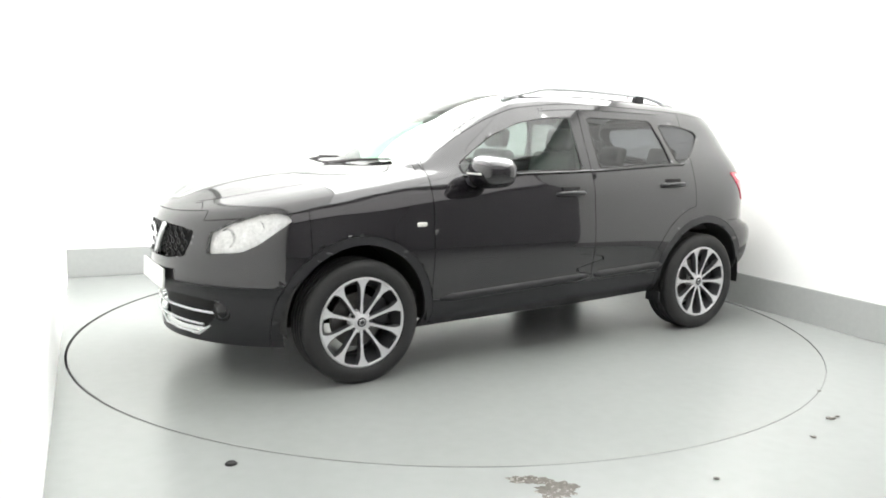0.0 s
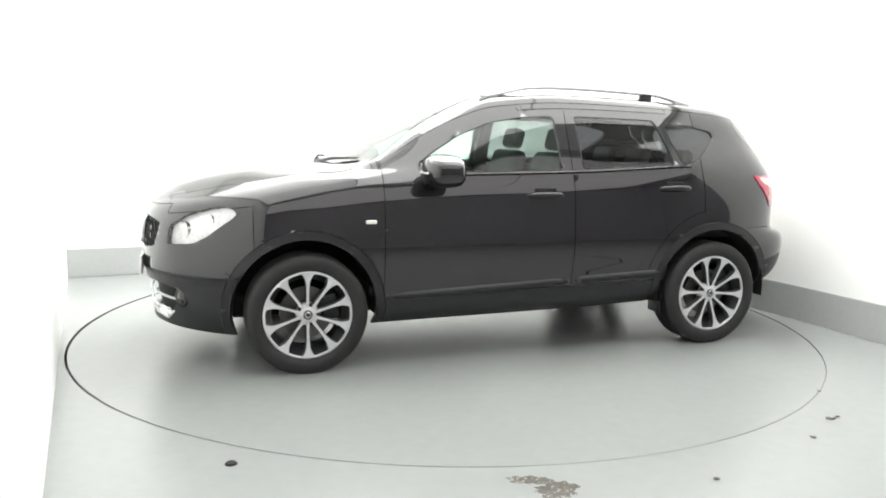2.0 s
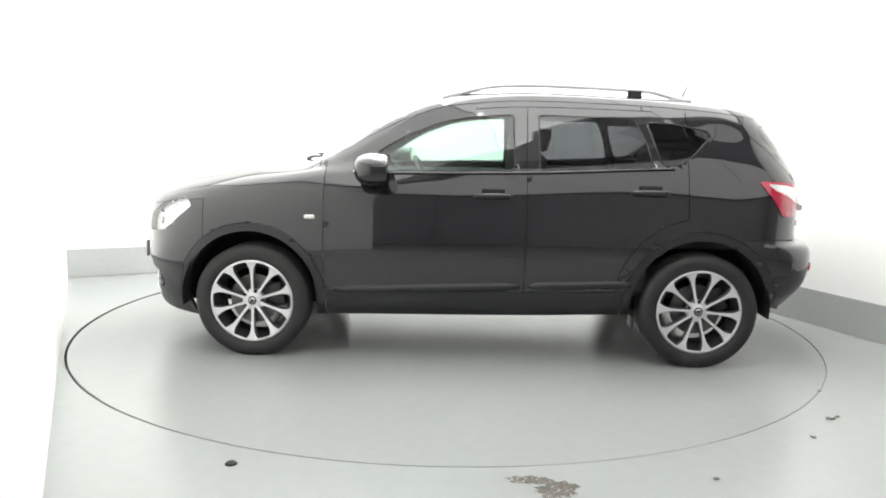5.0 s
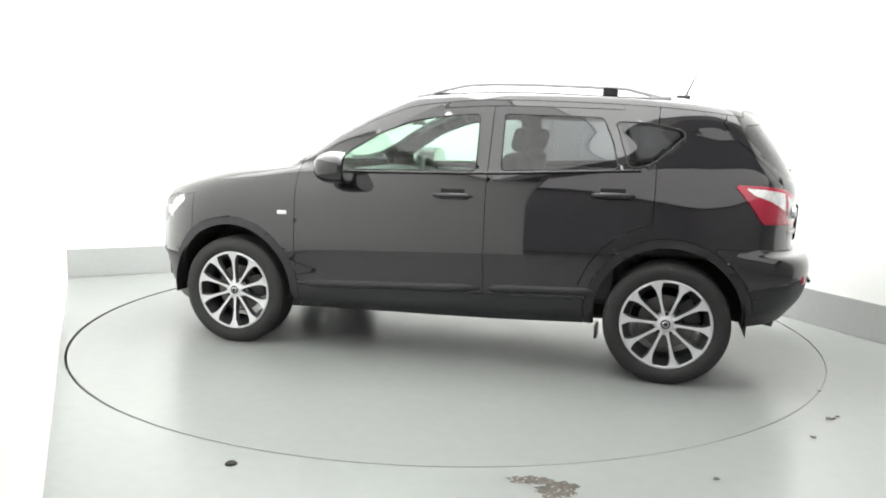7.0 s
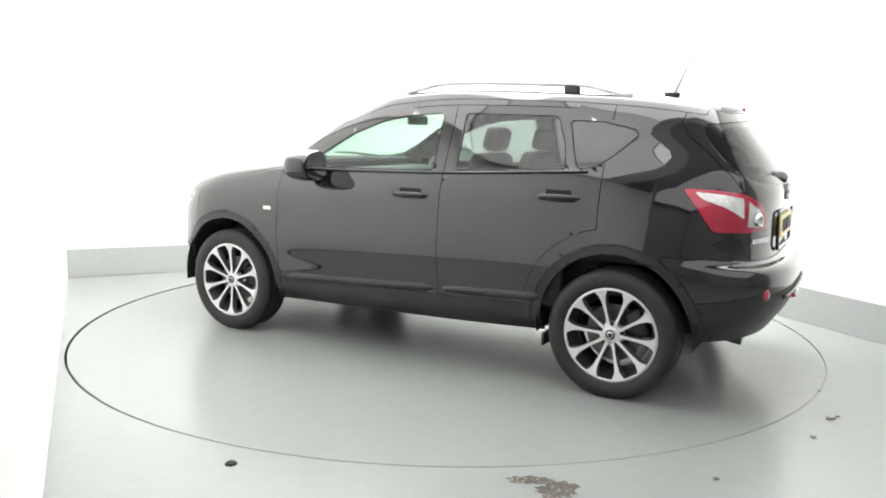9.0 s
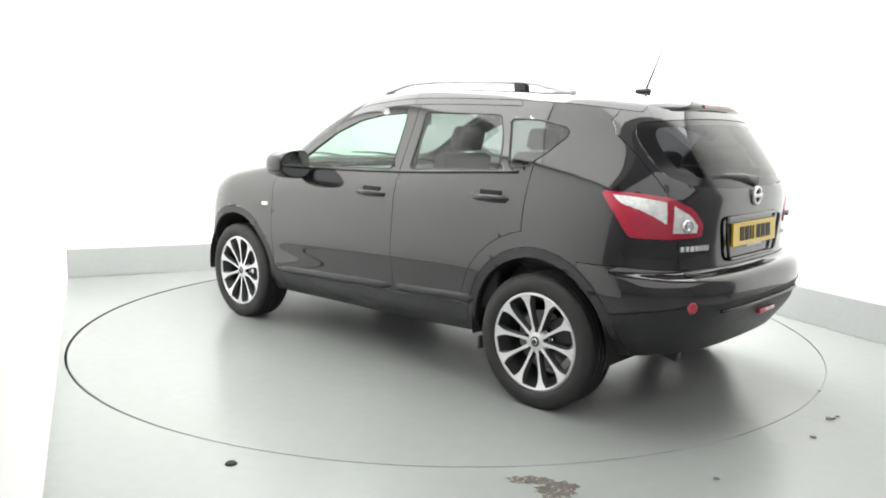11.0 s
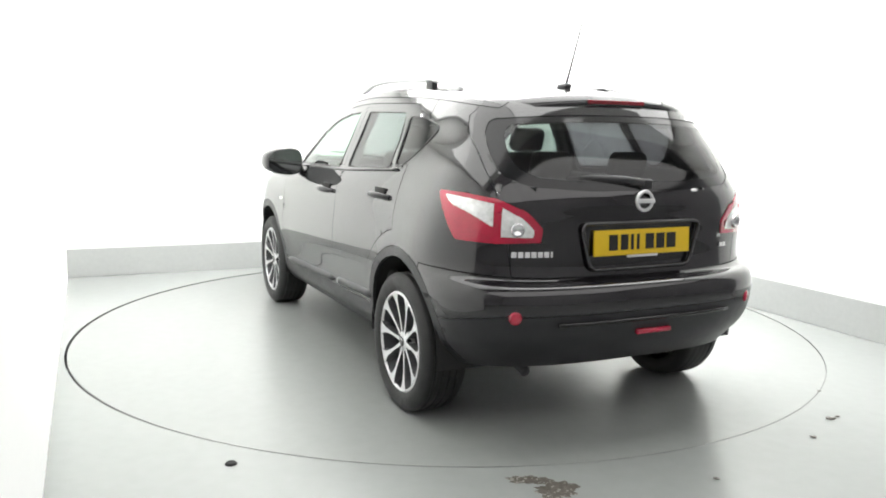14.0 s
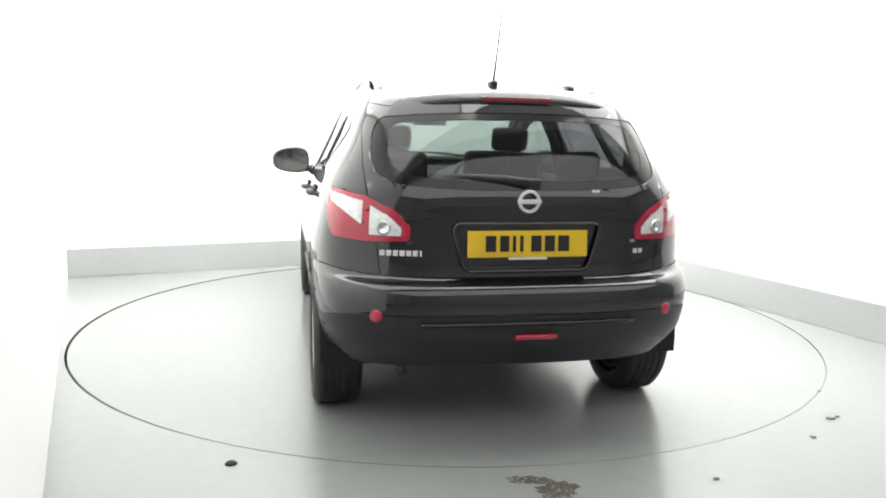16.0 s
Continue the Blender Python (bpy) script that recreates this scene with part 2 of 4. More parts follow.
def curve(knots, x):
    """A smooth monotone curve through (x, value) knots, flat past its ends."""
    k = sorted(knots)
    xs = [a for a, _ in k]
    ys = [b for _, b in k]
    if x <= xs[0]:
        return ys[0]
    if x >= xs[-1]:
        return ys[-1]
    n = len(xs)
    d = [(ys[i + 1] - ys[i]) / (xs[i + 1] - xs[i]) for i in range(n - 1)]
    m = [d[0]] + [0 if d[i - 1] * d[i] <= 0 else 2 * d[i - 1] * d[i] / (d[i - 1] + d[i]) for i in range(1, n - 1)] + [d[-1]]
    i = max(j for j in range(n - 1) if xs[j] <= x)
    h = xs[i + 1] - xs[i]
    t = (x - xs[i]) / h
    return ys[i] * (2 * t**3 - 3 * t**2 + 1) + m[i] * h * (t**3 - 2 * t**2 + t) + ys[i + 1] * (3 * t**2 - 2 * t**3) + m[i + 1] * h * (t**3 - t**2)


class Level:
    """One level line of the body, from the middle of the nose round the side to the middle of the tail."""

    def __init__(self, xf, xr, z, w, lf=0.75, lr=0.5, pf=2.0, pr=3.1):
        self.xf, self.xr, self.z, self.w, self.lf, self.lr, self.pf, self.pr = xf, xr, z, w, lf, lr, pf, pr

    def at(self, s):
        if s < 1:
            a = s * math.pi / 2
            x = self.xf - self.lf * (1 - math.cos(a) ** (2 / self.pf))
            e = math.sin(a) ** (2 / self.pf)
        elif s <= 2:
            x = (self.xf - self.lf) + (s - 1) * ((self.xr + self.lr) - (self.xf - self.lf))
            e = 1.0
        else:
            a = (3 - s) * math.pi / 2
            x = self.xr + self.lr * (1 - max(0.0, math.cos(a)) ** (2 / self.pr))
            e = max(0.0, math.sin(a)) ** (2 / self.pr)
        return Vector((x, e * curve(self.w, x), curve(self.z, x)))


def flat(v):
    return [(-3, v), (3, v)]


LEVELS = [
    Level(2.14, -1.99, [(2.12, 0.205), (1.75, 0.2), (0.9, 0.245), (-0.3, 0.265), (-0.95, 0.29), (-1.7, 0.325), (-2, 0.345)], [(2, 0.74), (1.4, 0.79), (0, 0.785), (-1.4, 0.79), (-1.9, 0.76)]),
    Level(2.17, -2.07, [(2.1, 0.34), (1.6, 0.33), (0.8, 0.32), (-0.9, 0.36), (-1.7, 0.43), (-2, 0.47)], [(2, 0.82), (1.4, 0.865), (0.7, 0.848), (-0.7, 0.848), (-1.4, 0.86), (-1.9, 0.84)]),
    Level(2.185, -2.098, [(2.1, 0.485), (1.6, 0.475), (0.9, 0.41), (-0.9, 0.44), (-1.7, 0.54), (-2, 0.59)], [(2, 0.86), (1.4, 0.888), (0.7, 0.862), (-0.7, 0.862), (-1.4, 0.884), (-1.9, 0.86)]),
    Level(2.2, -2.095, [(2.1, 0.535), (1.6, 0.545), (0.8, 0.53), (-0.9, 0.54), (-1.7, 0.64), (-2, 0.67)], [(2, 0.885), (1.4, 0.898), (0.7, 0.874), (-0.7, 0.874), (-1.4, 0.896), (-1.9, 0.865)]),
    Level(2.195, -2.068, [(2.15, 0.64), (1.6, 0.66), (0.8, 0.645), (-0.9, 0.655), (-1.7, 0.71), (-2, 0.71)], [(2, 0.885), (1.4, 0.902), (0.7, 0.892), (-0.7, 0.892), (-1.4, 0.899), (-1.9, 0.858)]),
    Level(2.195, -2.005, [(2.15, 0.715), (1.6, 0.75), (0.8, 0.75), (-0.9, 0.76), (-1.7, 0.76), (-2, 0.735)], [(2, 0.88), (1.4, 0.898), (0.7, 0.89), (-0.7, 0.89), (-1.4, 0.895), (-1.9, 0.845)]),
    Level(2.188, -2.0, [(2.15, 0.785), (1.6, 0.845), (0.8, 0.865), (-0.9, 0.88), (-1.7, 0.89), (-2, 0.87)], [(2, 0.868), (1.4, 0.887), (0.7, 0.88), (-0.7, 0.88), (-1.4, 0.882), (-1.9, 0.845)]),
    Level(2.168, -2.005, [(2.15, 0.85), (1.75, 0.912), (1.4, 0.955), (0.8, 0.975), (-0.9, 1.00), (-1.7, 1.01), (-2, 1.0)], [(2, 0.85), (1.6, 0.862), (1.3, 0.862), (0.7, 0.867), (-0.7, 0.867), (-1.3, 0.862), (-1.9, 0.83)]),
    Level(2.14, -2.0, [(2.12, 0.90), (1.85, 0.95), (1.68, 0.985), (1.42, 1.03), (1.19, 1.06), (0.93, 1.083), (0.7, 1.085), (0.27, 1.09), (-0.27, 1.105), (-1.14, 1.15), (-1.6, 1.14), (-2, 1.09)], [(1.9, 0.82), (1.4, 0.80), (0.93, 0.812), (0.3, 0.83), (-0.4, 0.83), (-1.1, 0.82), (-1.6, 0.80), (-1.9, 0.775)]),
    Level(2.11, -1.92, [(2.1, 0.935), (1.9, 0.985), (1.78, 1.015), (1.6, 1.05), (1.3, 1.098), (1.0, 1.122), (0.85, 1.135), (0.55, 1.2), (0.3, 1.27), (0, 1.295), (-1.1, 1.32), (-1.6, 1.30), (-2, 1.24)], [(1.9, 0.66), (1.2, 0.66), (1.0, 0.71), (0.85, 0.762), (0.6, 0.762), (0.3, 0.748), (-0.3, 0.742), (-1.1, 0.735), (-1.6, 0.71), (-1.85, 0.69)]),
    Level(2.09, -1.80, [(2.08, 0.952), (1.95, 1.012), (1.78, 1.064), (1.6, 1.1), (1.3, 1.13), (1.04, 1.143), (0.93, 1.162), (0.59, 1.34), (0.39, 1.432), (0.15, 1.502), (-0.3, 1.535), (-0.9, 1.52), (-1.3, 1.495), (-1.6, 1.462), (-1.8, 1.432)], [(1.9, 0.46), (1.15, 0.47), (1.0, 0.60), (0.9, 0.705), (0.59, 0.675), (0.39, 0.655), (0.15, 0.64), (-0.3, 0.635), (-0.9, 0.638), (-1.4, 0.638), (-1.75, 0.632)]),
    Level(2.08, -1.76, [(2.07, 0.958), (1.95, 1.02), (1.78, 1.074), (1.6, 1.109), (1.3, 1.137), (1.06, 1.148), (0.95, 1.176), (0.59, 1.392), (0.39, 1.488), (0.15, 1.568), (-0.3, 1.598), (-0.9, 1.58), (-1.3, 1.55), (-1.6, 1.515), (-1.8, 1.485)], [(1.9, 0.36), (1.15, 0.37), (1.0, 0.49), (0.9, 0.57), (0.59, 0.56), (0.15, 0.545), (-0.3, 0.54), (-1.4, 0.535), (-1.75, 0.52)]),
    Level(2.07, -1.745, [(2.06, 0.96), (1.95, 1.015), (1.78, 1.072), (1.6, 1.107), (1.3, 1.135), (1.1, 1.15), (0.98, 1.195), (0.6, 1.415), (0.3, 1.553), (0.12, 1.604), (-0.3, 1.622), (-0.9, 1.605), (-1.4, 1.56), (-1.8, 1.505)], [(1.9, 0.19), (1.15, 0.2), (0.95, 0.29), (0.15, 0.29), (-1.75, 0.27)]),
    Level(2.066, -1.74, [(2.06, 0.962), (1.95, 1.018), (1.78, 1.074), (1.6, 1.108), (1.3, 1.136), (1.13, 1.15), (1.02, 1.195), (0.6, 1.422), (0.3, 1.56), (0.12, 1.61), (-0.3, 1.63), (-0.9, 1.614), (-1.4, 1.568), (-1.8, 1.512)], flat(0.0)),
]
NV = len(LEVELS) - 1
SUB = 5


def shell():
    """The left half of the body skin as a fine grid, every face marked with its level."""
    ss = [i / 26 for i in range(26)] + [1 + i / 84 for i in range(84)] + [2 + i / 22 for i in range(23)]
    net = [[lv.at(s) for lv in LEVELS] for s in ss]
    bm = bmesh.new()
    mark = bm.faces.layers.int.new("level")
    rows = []
    for col in net:
        row = []
        for i in range(NV):
            p0, p1, p2 = col[max(i - 1, 0)], col[i], col[i + 1]
            p3 = col[i + 2] if i + 2 <= NV else Vector((p1.x, -p1.y, p1.z))
            if i == 0:
                p0 = p1 * 2 - p2
            for k in range(SUB):
                t = k / SUB
                q = 0.5 * ((2 * p1) + (p2 - p0) * t + (2 * p0 - 5 * p1 + 4 * p2 - p3) * t * t + (3 * p1 - 3 * p2 + p3 - p0) * t**3)
                row.append(bm.verts.new((q.x, max(0.0, q.y), q.z)))
        row.append(bm.verts.new(col[NV]))
        rows.append(row)
    for a, b in zip(rows, rows[1:]):
        for k in range(len(a) - 1):
            f = bm.faces.new((a[k], b[k], b[k + 1], a[k + 1]))
            f[mark] = k // SUB
    bmesh.ops.remove_doubles(bm, verts=bm.verts[:], dist=0.0004)
    bmesh.ops.recalc_face_normals(bm, faces=bm.faces[:])
    if sum(f.normal.y * f.calc_area() for f in bm.faces) < 0:
        bmesh.ops.reverse_faces(bm, faces=bm.faces[:])
    return bm


FRONT_AXIS, REAR_AXIS = Vector((1.2, 0, 0)), Vector((-1.2, 0, 0))


def side(p):
    return p.x, p.z


def plan(p):
    return p.x, p.y


def ends(p):
    return p.y, p.z


def nose_round(p):
    return math.degrees(math.atan2(p.y, p.x - FRONT_AXIS.x)), p.z


def tail_round(p):
    return math.degrees(math.atan2(p.y, -(p.x - REAR_AXIS.x))), p.z


def back_of(view, a, b):
    """A point and the line of sight of a projection."""
    if view is side:
        return Vector((a, 0.8, b)), Vector((0, 1, 0))
    if view is plan:
        return Vector((a, b, 1.2)), Vector((0, 0, 1))
    if view is ends:
        return Vector((0, a, b)), Vector((1, 0, 0))
    s, axis = (1, FRONT_AXIS) if view is nose_round else (-1, REAR_AXIS)
    d = Vector((s * math.cos(radians(a)), math.sin(radians(a)), 0))
    return axis + d * 0.85 + Vector((0, 0, b)), d


def inside(poly, a, b):
    hit = False
    n = len(poly)
    for i in range(n):
        (x0, y0), (x1, y1) = poly[i], poly[(i + 1) % n]
        if (y0 > b) != (y1 > b) and a < x0 + (b - y0) / (y1 - y0) * (x1 - x0):
            hit = not hit
    return hit


def score(bm, view, poly, where, closed=True):
    """Cuts the skin along a drawn outline, as seen in one projection."""
    n = len(poly)
    for i in range(n if closed else n - 1):
        (a0, b0), (a1, b1) = poly[i], poly[(i + 1) % n]
        lo_a, hi_a, lo_b, hi_b = min(a0, a1) - 0.003, max(a0, a1) + 0.003, min(b0, b1) - 0.003, max(b0, b1) + 0.003
        faces = []
        for f in bm.faces:
            if not where(f.calc_center_median()):
                continue
            q = [view(v.co) for v in f.verts]
            if max(u for u, _ in q) < lo_a or min(u for u, _ in q) > hi_a or max(w for _, w in q) < lo_b or min(w for _, w in q) > hi_b:
                continue
            faces.append(f)
        if not faces:
            continue
        p0, d0 = back_of(view, a0, b0)
        p1, d1 = back_of(view, a1, b1)
        normal = (p1 - p0).cross(d0 + d1)
        if normal.length < 1e-9:
            continue
        geom = list({v for f in faces for v in f.verts}) + list({e for f in faces for e in f.edges}) + faces
        bmesh.ops.bisect_plane(bm, geom=geom, dist=0.0003, plane_co=p0, plane_no=normal.normalized())


def smooth_outline(pts, per=4):
    """A closed outline rounded through its points."""
    out = []
    n = len(pts)
    for i in range(n):
        p = [Vector(pts[(i + k) % n]) for k in (-1, 0, 1, 2)]
        for k in range(per):
            t = k / per
            q = 0.5 * (2 * p[1] + (p[2] - p[0]) * t + (2 * p[0] - 5 * p[1] + 4 * p[2] - p[3]) * t * t + (3 * p[1] - 3 * p[2] + p[3] - p[0]) * t**3)
            out.append((q.x, q.y))
    return out


def rounded(pts, r=0.03, per=4):
    """A closed outline with its corners rounded off."""
    out = []
    n = len(pts)
    for i in range(n):
        a, b, c = Vector(pts[i - 1]), Vector(pts[i]), Vector(pts[(i + 1) % n])
        u, w = (a - b), (c - b)
        k = min(r, u.length * 0.45, w.length * 0.45)
        p, q = b + u.normalized() * k, b + w.normalized() * k
        for j in range(per + 1):
            t = j / per
            m = p * (1 - t) ** 2 + b * 2 * t * (1 - t) + q * t * t
            out.append((m.x, m.y))
    return out


def arc(cx, cz, r, n=40):
    return [(cx + r * math.cos(2 * math.pi * k / n), cz + r * math.sin(2 * math.pi * k / n)) for k in range(n)]


FWIN = rounded([(0.665, 1.112), (0.665, 1.165), (0.56, 1.235), (0.40, 1.33), (0.2, 1.405), (0.0, 1.44), (-0.215, 1.452), (-0.225, 1.128)], 0.03)
RWIN = rounded([(-0.37, 1.135), (-0.36, 1.453), (-0.92, 1.44), (-0.985, 1.3), (-1.02, 1.16)], 0.03)
QWIN = rounded([(-1.075, 1.17), (-1.03, 1.3), (-0.99, 1.42), (-1.17, 1.413), (-1.345, 1.375), (-1.365, 1.345), (-1.26, 1.24), (-1.17, 1.178)], 0.03)
SHIELD = [(1.125, 0.0), (1.115, 0.2), (1.075, 0.4), (1.0, 0.55), (0.91, 0.655), (0.75, 0.66), (0.5, 0.63), (0.3, 0.61), (0.16, 0.59), (0.12, 0.4), (0.10, 0.2), (0.095, 0.0), (0.095, -0.05), (1.125, -0.05)]
HATCH = rounded([(-0.05, 1.105), (0.3, 1.108), (0.55, 1.125), (0.64, 1.17), (0.648, 1.25), (0.635, 1.34), (0.6, 1.405), (0.45, 1.418), (0.25, 1.428), (-0.05, 1.432)], 0.03)
HATCH_CLEAR = rounded([(-0.05, 1.142), (0.3, 1.146), (0.5, 1.162), (0.575, 1.2), (0.585, 1.27), (0.572, 1.35), (0.535, 1.385), (0.25, 1.4), (-0.05, 1.404)], 0.03)
GATE = [(-0.05, 0.72), (0.62, 0.72), (0.628, 0.8), (0.64, 0.9), (0.675, 1.1), (0.683, 1.2), (0.672, 1.35), (0.645, 1.42), (0.58, 1.49), (0.4, 1.58), (-0.05, 1.64)]
HEADLAMP = rounded([(32.2, 0.704), (33.2, 0.808), (38.9, 0.859), (44.1, 0.891), (50.3, 0.921), (54.2, 0.93), (57.8, 0.916), (59.6, 0.887), (56.4, 0.848), (53.4, 0.812), (50.0, 0.768), (45, 0.728), (40.3, 0.714)], 1.0)
TAILLAMP = rounded([(33.5, 0.89), (33.0, 0.95), (37.2, 1.022), (45, 1.072), (54, 1.09), (61.8, 1.094), (62.3, 1.082), (58.3, 0.985), (55, 0.893), (43.5, 0.885)], 1.0)
GRILLE = rounded([(-0.05, 0.645), (0.25, 0.652), (0.385, 0.675), (0.43, 0.75), (0.44, 0.812), (0.3, 0.828), (-0.05, 0.835)], 0.02)
MOUTH = rounded([(-0.05, 0.235), (0.38, 0.25), (0.60, 0.415), (0.58, 0.445), (0.40, 0.462), (-0.05, 0.452)], 0.03)
FARCH, RARCH = arc(WB + 0.01, HUB_Z + 0.025, 0.395), arc(-WB, HUB_Z + 0.025, 0.395)
FCLAD, RCLAD = arc(WB + 0.01, HUB_Z + 0.02, 0.45), arc(-WB, HUB_Z + 0.02, 0.45)
DOOR_CUT = arc(-WB, HUB_Z + 0.05, 0.50)


def panel_of(f, level):
    """The panel that a piece of the skin belongs to."""
    p = f.calc_center_median()
    lv = f[level]
    if p.y > 0.5 and p.z < 0.9 and (inside(FARCH, p.x, p.z) or inside(RARCH, p.x, p.z)):
        return None
    if p.y > 0.5 and 8 <= lv <= 10:
        for name, poly in (("front_window", FWIN), ("rear_window", RWIN), ("quarter_window", QWIN)):
            if inside(poly, p.x, p.z):
                return name
    if lv >= 9 and p.x > 0 and inside(SHIELD, p.x, p.y):
        return "windscreen"
    if p.x < -1.5 and lv >= 7 and inside(HATCH, p.y, p.z):
        return "tailgate_window" if inside(HATCH_CLEAR, p.y, p.z) else "tailgate_window_border"
    if p.x > 1.5 and inside(HEADLAMP, *nose_round(p)):
        return "headlamp"
    if p.x < -1.5 and inside(TAILLAMP, *tail_round(p)):
        return "tail_lamp"
    if p.x > 1.9 and inside(GRILLE, p.y, p.z):
        return "grille"
    if p.x > 1.8 and inside(MOUTH, p.y, p.z):
        return "lower_grille"
    if p.z < 0.9 and p.y > 0.5 and (inside(FCLAD, p.x, p.z) or inside(RCLAD, p.x, p.z)):
        return "front_arch_trim" if p.x > 0 else "rear_arch_trim"
    if lv <= 1 and p.x < -1.5:
        return "rear_valance"
    if lv <= 2 and p.x > 1.4:
        return "front_valance"
    if lv <= 1:
        return "sill"
    if p.x < -1.55 and lv <= 4:
        return "rear_bumper"
    if p.x > 1.6 and lv <= 6:
        return "front_bumper"
    if lv >= 7 and p.x > 2.02:
        return "bonnet" if lv >= 8 else "front_bumper"
    if lv >= 8 and p.x > 0.9 and p.z < 1.2:
        return "bonnet" if lv >= 9 and p.x > 0.93 else "front_wing"
    if lv >= 10 and p.x > -1.66 and p.x < 0.6:
        return "roof"
    if p.x < -1.45 and lv >= 5 and inside(GATE, p.y, p.z) and not (lv >= 10 and p.x > -1.66):
        return "tailgate"
    if lv < 10 and p.z < 1.5:
        if -0.295 < p.x < 0.885:
            return "front_door"
        if -1.22 < p.x < -0.295 and not inside(DOOR_CUT, p.x, p.z):
            return "rear_door"
        if p.x >= 0.885 and lv <= 8:
            return "front_wing"
    return "body_side" if p.x < 0 else "windscreen_pillar"


def car_panels():
    """Builds the skin once, cuts it along its seams and gives the pieces by panel."""
    bm = shell()
    level = bm.faces.layers.int["level"]

    def flank(p):
        return p.y > 0.45

    score(bm, side, FWIN, flank)
    score(bm, side, RWIN, flank)
    score(bm, side, QWIN, flank)
    for poly in (FARCH, RARCH, FCLAD, RCLAD):
        score(bm, side, [q for q in poly], lambda p: p.y > 0.5 and p.z < 1.0)
    score(bm, side, [q for q in DOOR_CUT], lambda p: p.y > 0.5 and -1.25 < p.x < -0.7 and p.z < 1.1)
    for x in (0.885, -0.295, -1.22):
        score(bm, side, [(x, 0.2), (x, 1.5)], flank, closed=False)
    score(bm, plan, SHIELD, lambda p: p.x > 0 and p.z > 1.08)
    score(bm, ends, HATCH, lambda p: p.x < -1.4)
    score(bm, ends, HATCH_CLEAR, lambda p: p.x < -1.4)
    score(bm, ends, GATE, lambda p: p.x < -1.4)
    score(bm, nose_round, HEADLAMP, lambda p: p.x > 1.5)
    score(bm, tail_round, TAILLAMP, lambda p: p.x < -1.4)
    score(bm, tail_round, CLEAR_IN, lambda p: p.x < -1.4)
    score(bm, tail_round, CLEAR_OUT, lambda p: p.x < -1.4)
    score(bm, ends, GRILLE, lambda p: p.x > 1.9)
    score(bm, ends, MOUTH, lambda p: p.x > 1.8)
    score(bm, side, [(-1.66, 0.6), (-1.66, 1.6)], lambda p: p.x < -1.5, closed=False)
    score(bm, side, [(1.6, 0.2), (1.6, 0.9)], flank, closed=False)
    score(bm, side, [(-1.55, 0.4), (-1.55, 0.8)], flank, closed=False)
    bmesh.ops.remove_doubles(bm, verts=bm.verts[:], dist=0.0016)
    bm.normal_update()
    groups = {}
    for f in bm.faces:
        name = panel_of(f, level)
        if name == "tail_lamp":
            q = tail_round(f.calc_center_median())
            name = "tail_lamp_clear" if inside(CLEAR_IN, *q) or inside(CLEAR_OUT, *q) else "tail_lamp"
        if name:
            groups.setdefault(name, []).append([(v.co.copy(), v.normal.copy()) for v in f.verts])
    bm.free()
    return groups


CLEAR_IN = rounded([(35.4, 0.91), (35.2, 0.945), (38.4, 0.996), (43.2, 1.035), (43.4, 0.912)], 0.8)
CLEAR_OUT = rounded([(45.2, 0.955), (45.2, 1.052), (53.5, 1.072), (59.6, 1.08), (57.4, 1.045), (51, 1.005)], 0.8)


def skin(faces, sink=0.0, lip=0.018, gap=0.002, both=False, mirror=False):
    """One panel from its faces: sunk along its normals, drawn back a little at the seams, with turned-in edges."""
    bm = bmesh.new()
    own = bm.verts.layers.float_vector.new("normal")
    flips = (1, -1) if both else ((-1,) if mirror else (1,))
    for s in flips:
        for poly in faces:
            vs = [bm.verts.new((c.x - n.x * sink, s * max(0.0, c.y - n.y * sink), c.z - n.z * sink)) for c, n in (poly if s > 0 else poly[::-1])]
            for v, (c, n) in zip(vs, poly if s > 0 else poly[::-1]):
                v[own] = (n.x, s * n.y, n.z)
            bm.faces.new(vs)
    bmesh.ops.remove_doubles(bm, verts=bm.verts[:], dist=0.0003)
    bmesh.ops.dissolve_degenerate(bm, dist=0.0002, edges=bm.edges[:])
    bm.normal_update()
    rim = [e for e in bm.edges if len(e.link_faces) == 1 and not (both and all(abs(v.co.y) < 0.001 for v in e.verts))]
    if gap:
        push = {}
        for e in rim:
            f = e.link_faces[0]
            d = (Vector(e.verts[0][own]) + Vector(e.verts[1][own])).cross(e.verts[1].co - e.verts[0].co)
            if d.length < 1e-9:
                continue
            d.normalize()
            if d.dot(f.calc_center_median() - e.verts[0].co) < 0:
                d = -d
            for v in e.verts:
                push[v] = push.get(v, Vector()) + d
        for v, d in push.items():
            if d.length > 0.01:
                v.co += d.normalized() * gap
    if lip:
        made = bmesh.ops.extrude_edge_only(bm, edges=rim)
        for v in made["geom"]:
            if isinstance(v, bmesh.types.BMVert):
                v.co -= Vector(v[own]) * lip
        for e in rim:
            e.smooth = False
    return bm


def along(poly, lift=0.0, mirror=1):
    """The outline of a side window on the skin, as points in space."""
    pts = []
    for a, b in poly:
        y = skin_y(a, b)
        pts.append((a, mirror * (y + lift), b))
    return pts


SKIN_CACHE = {}


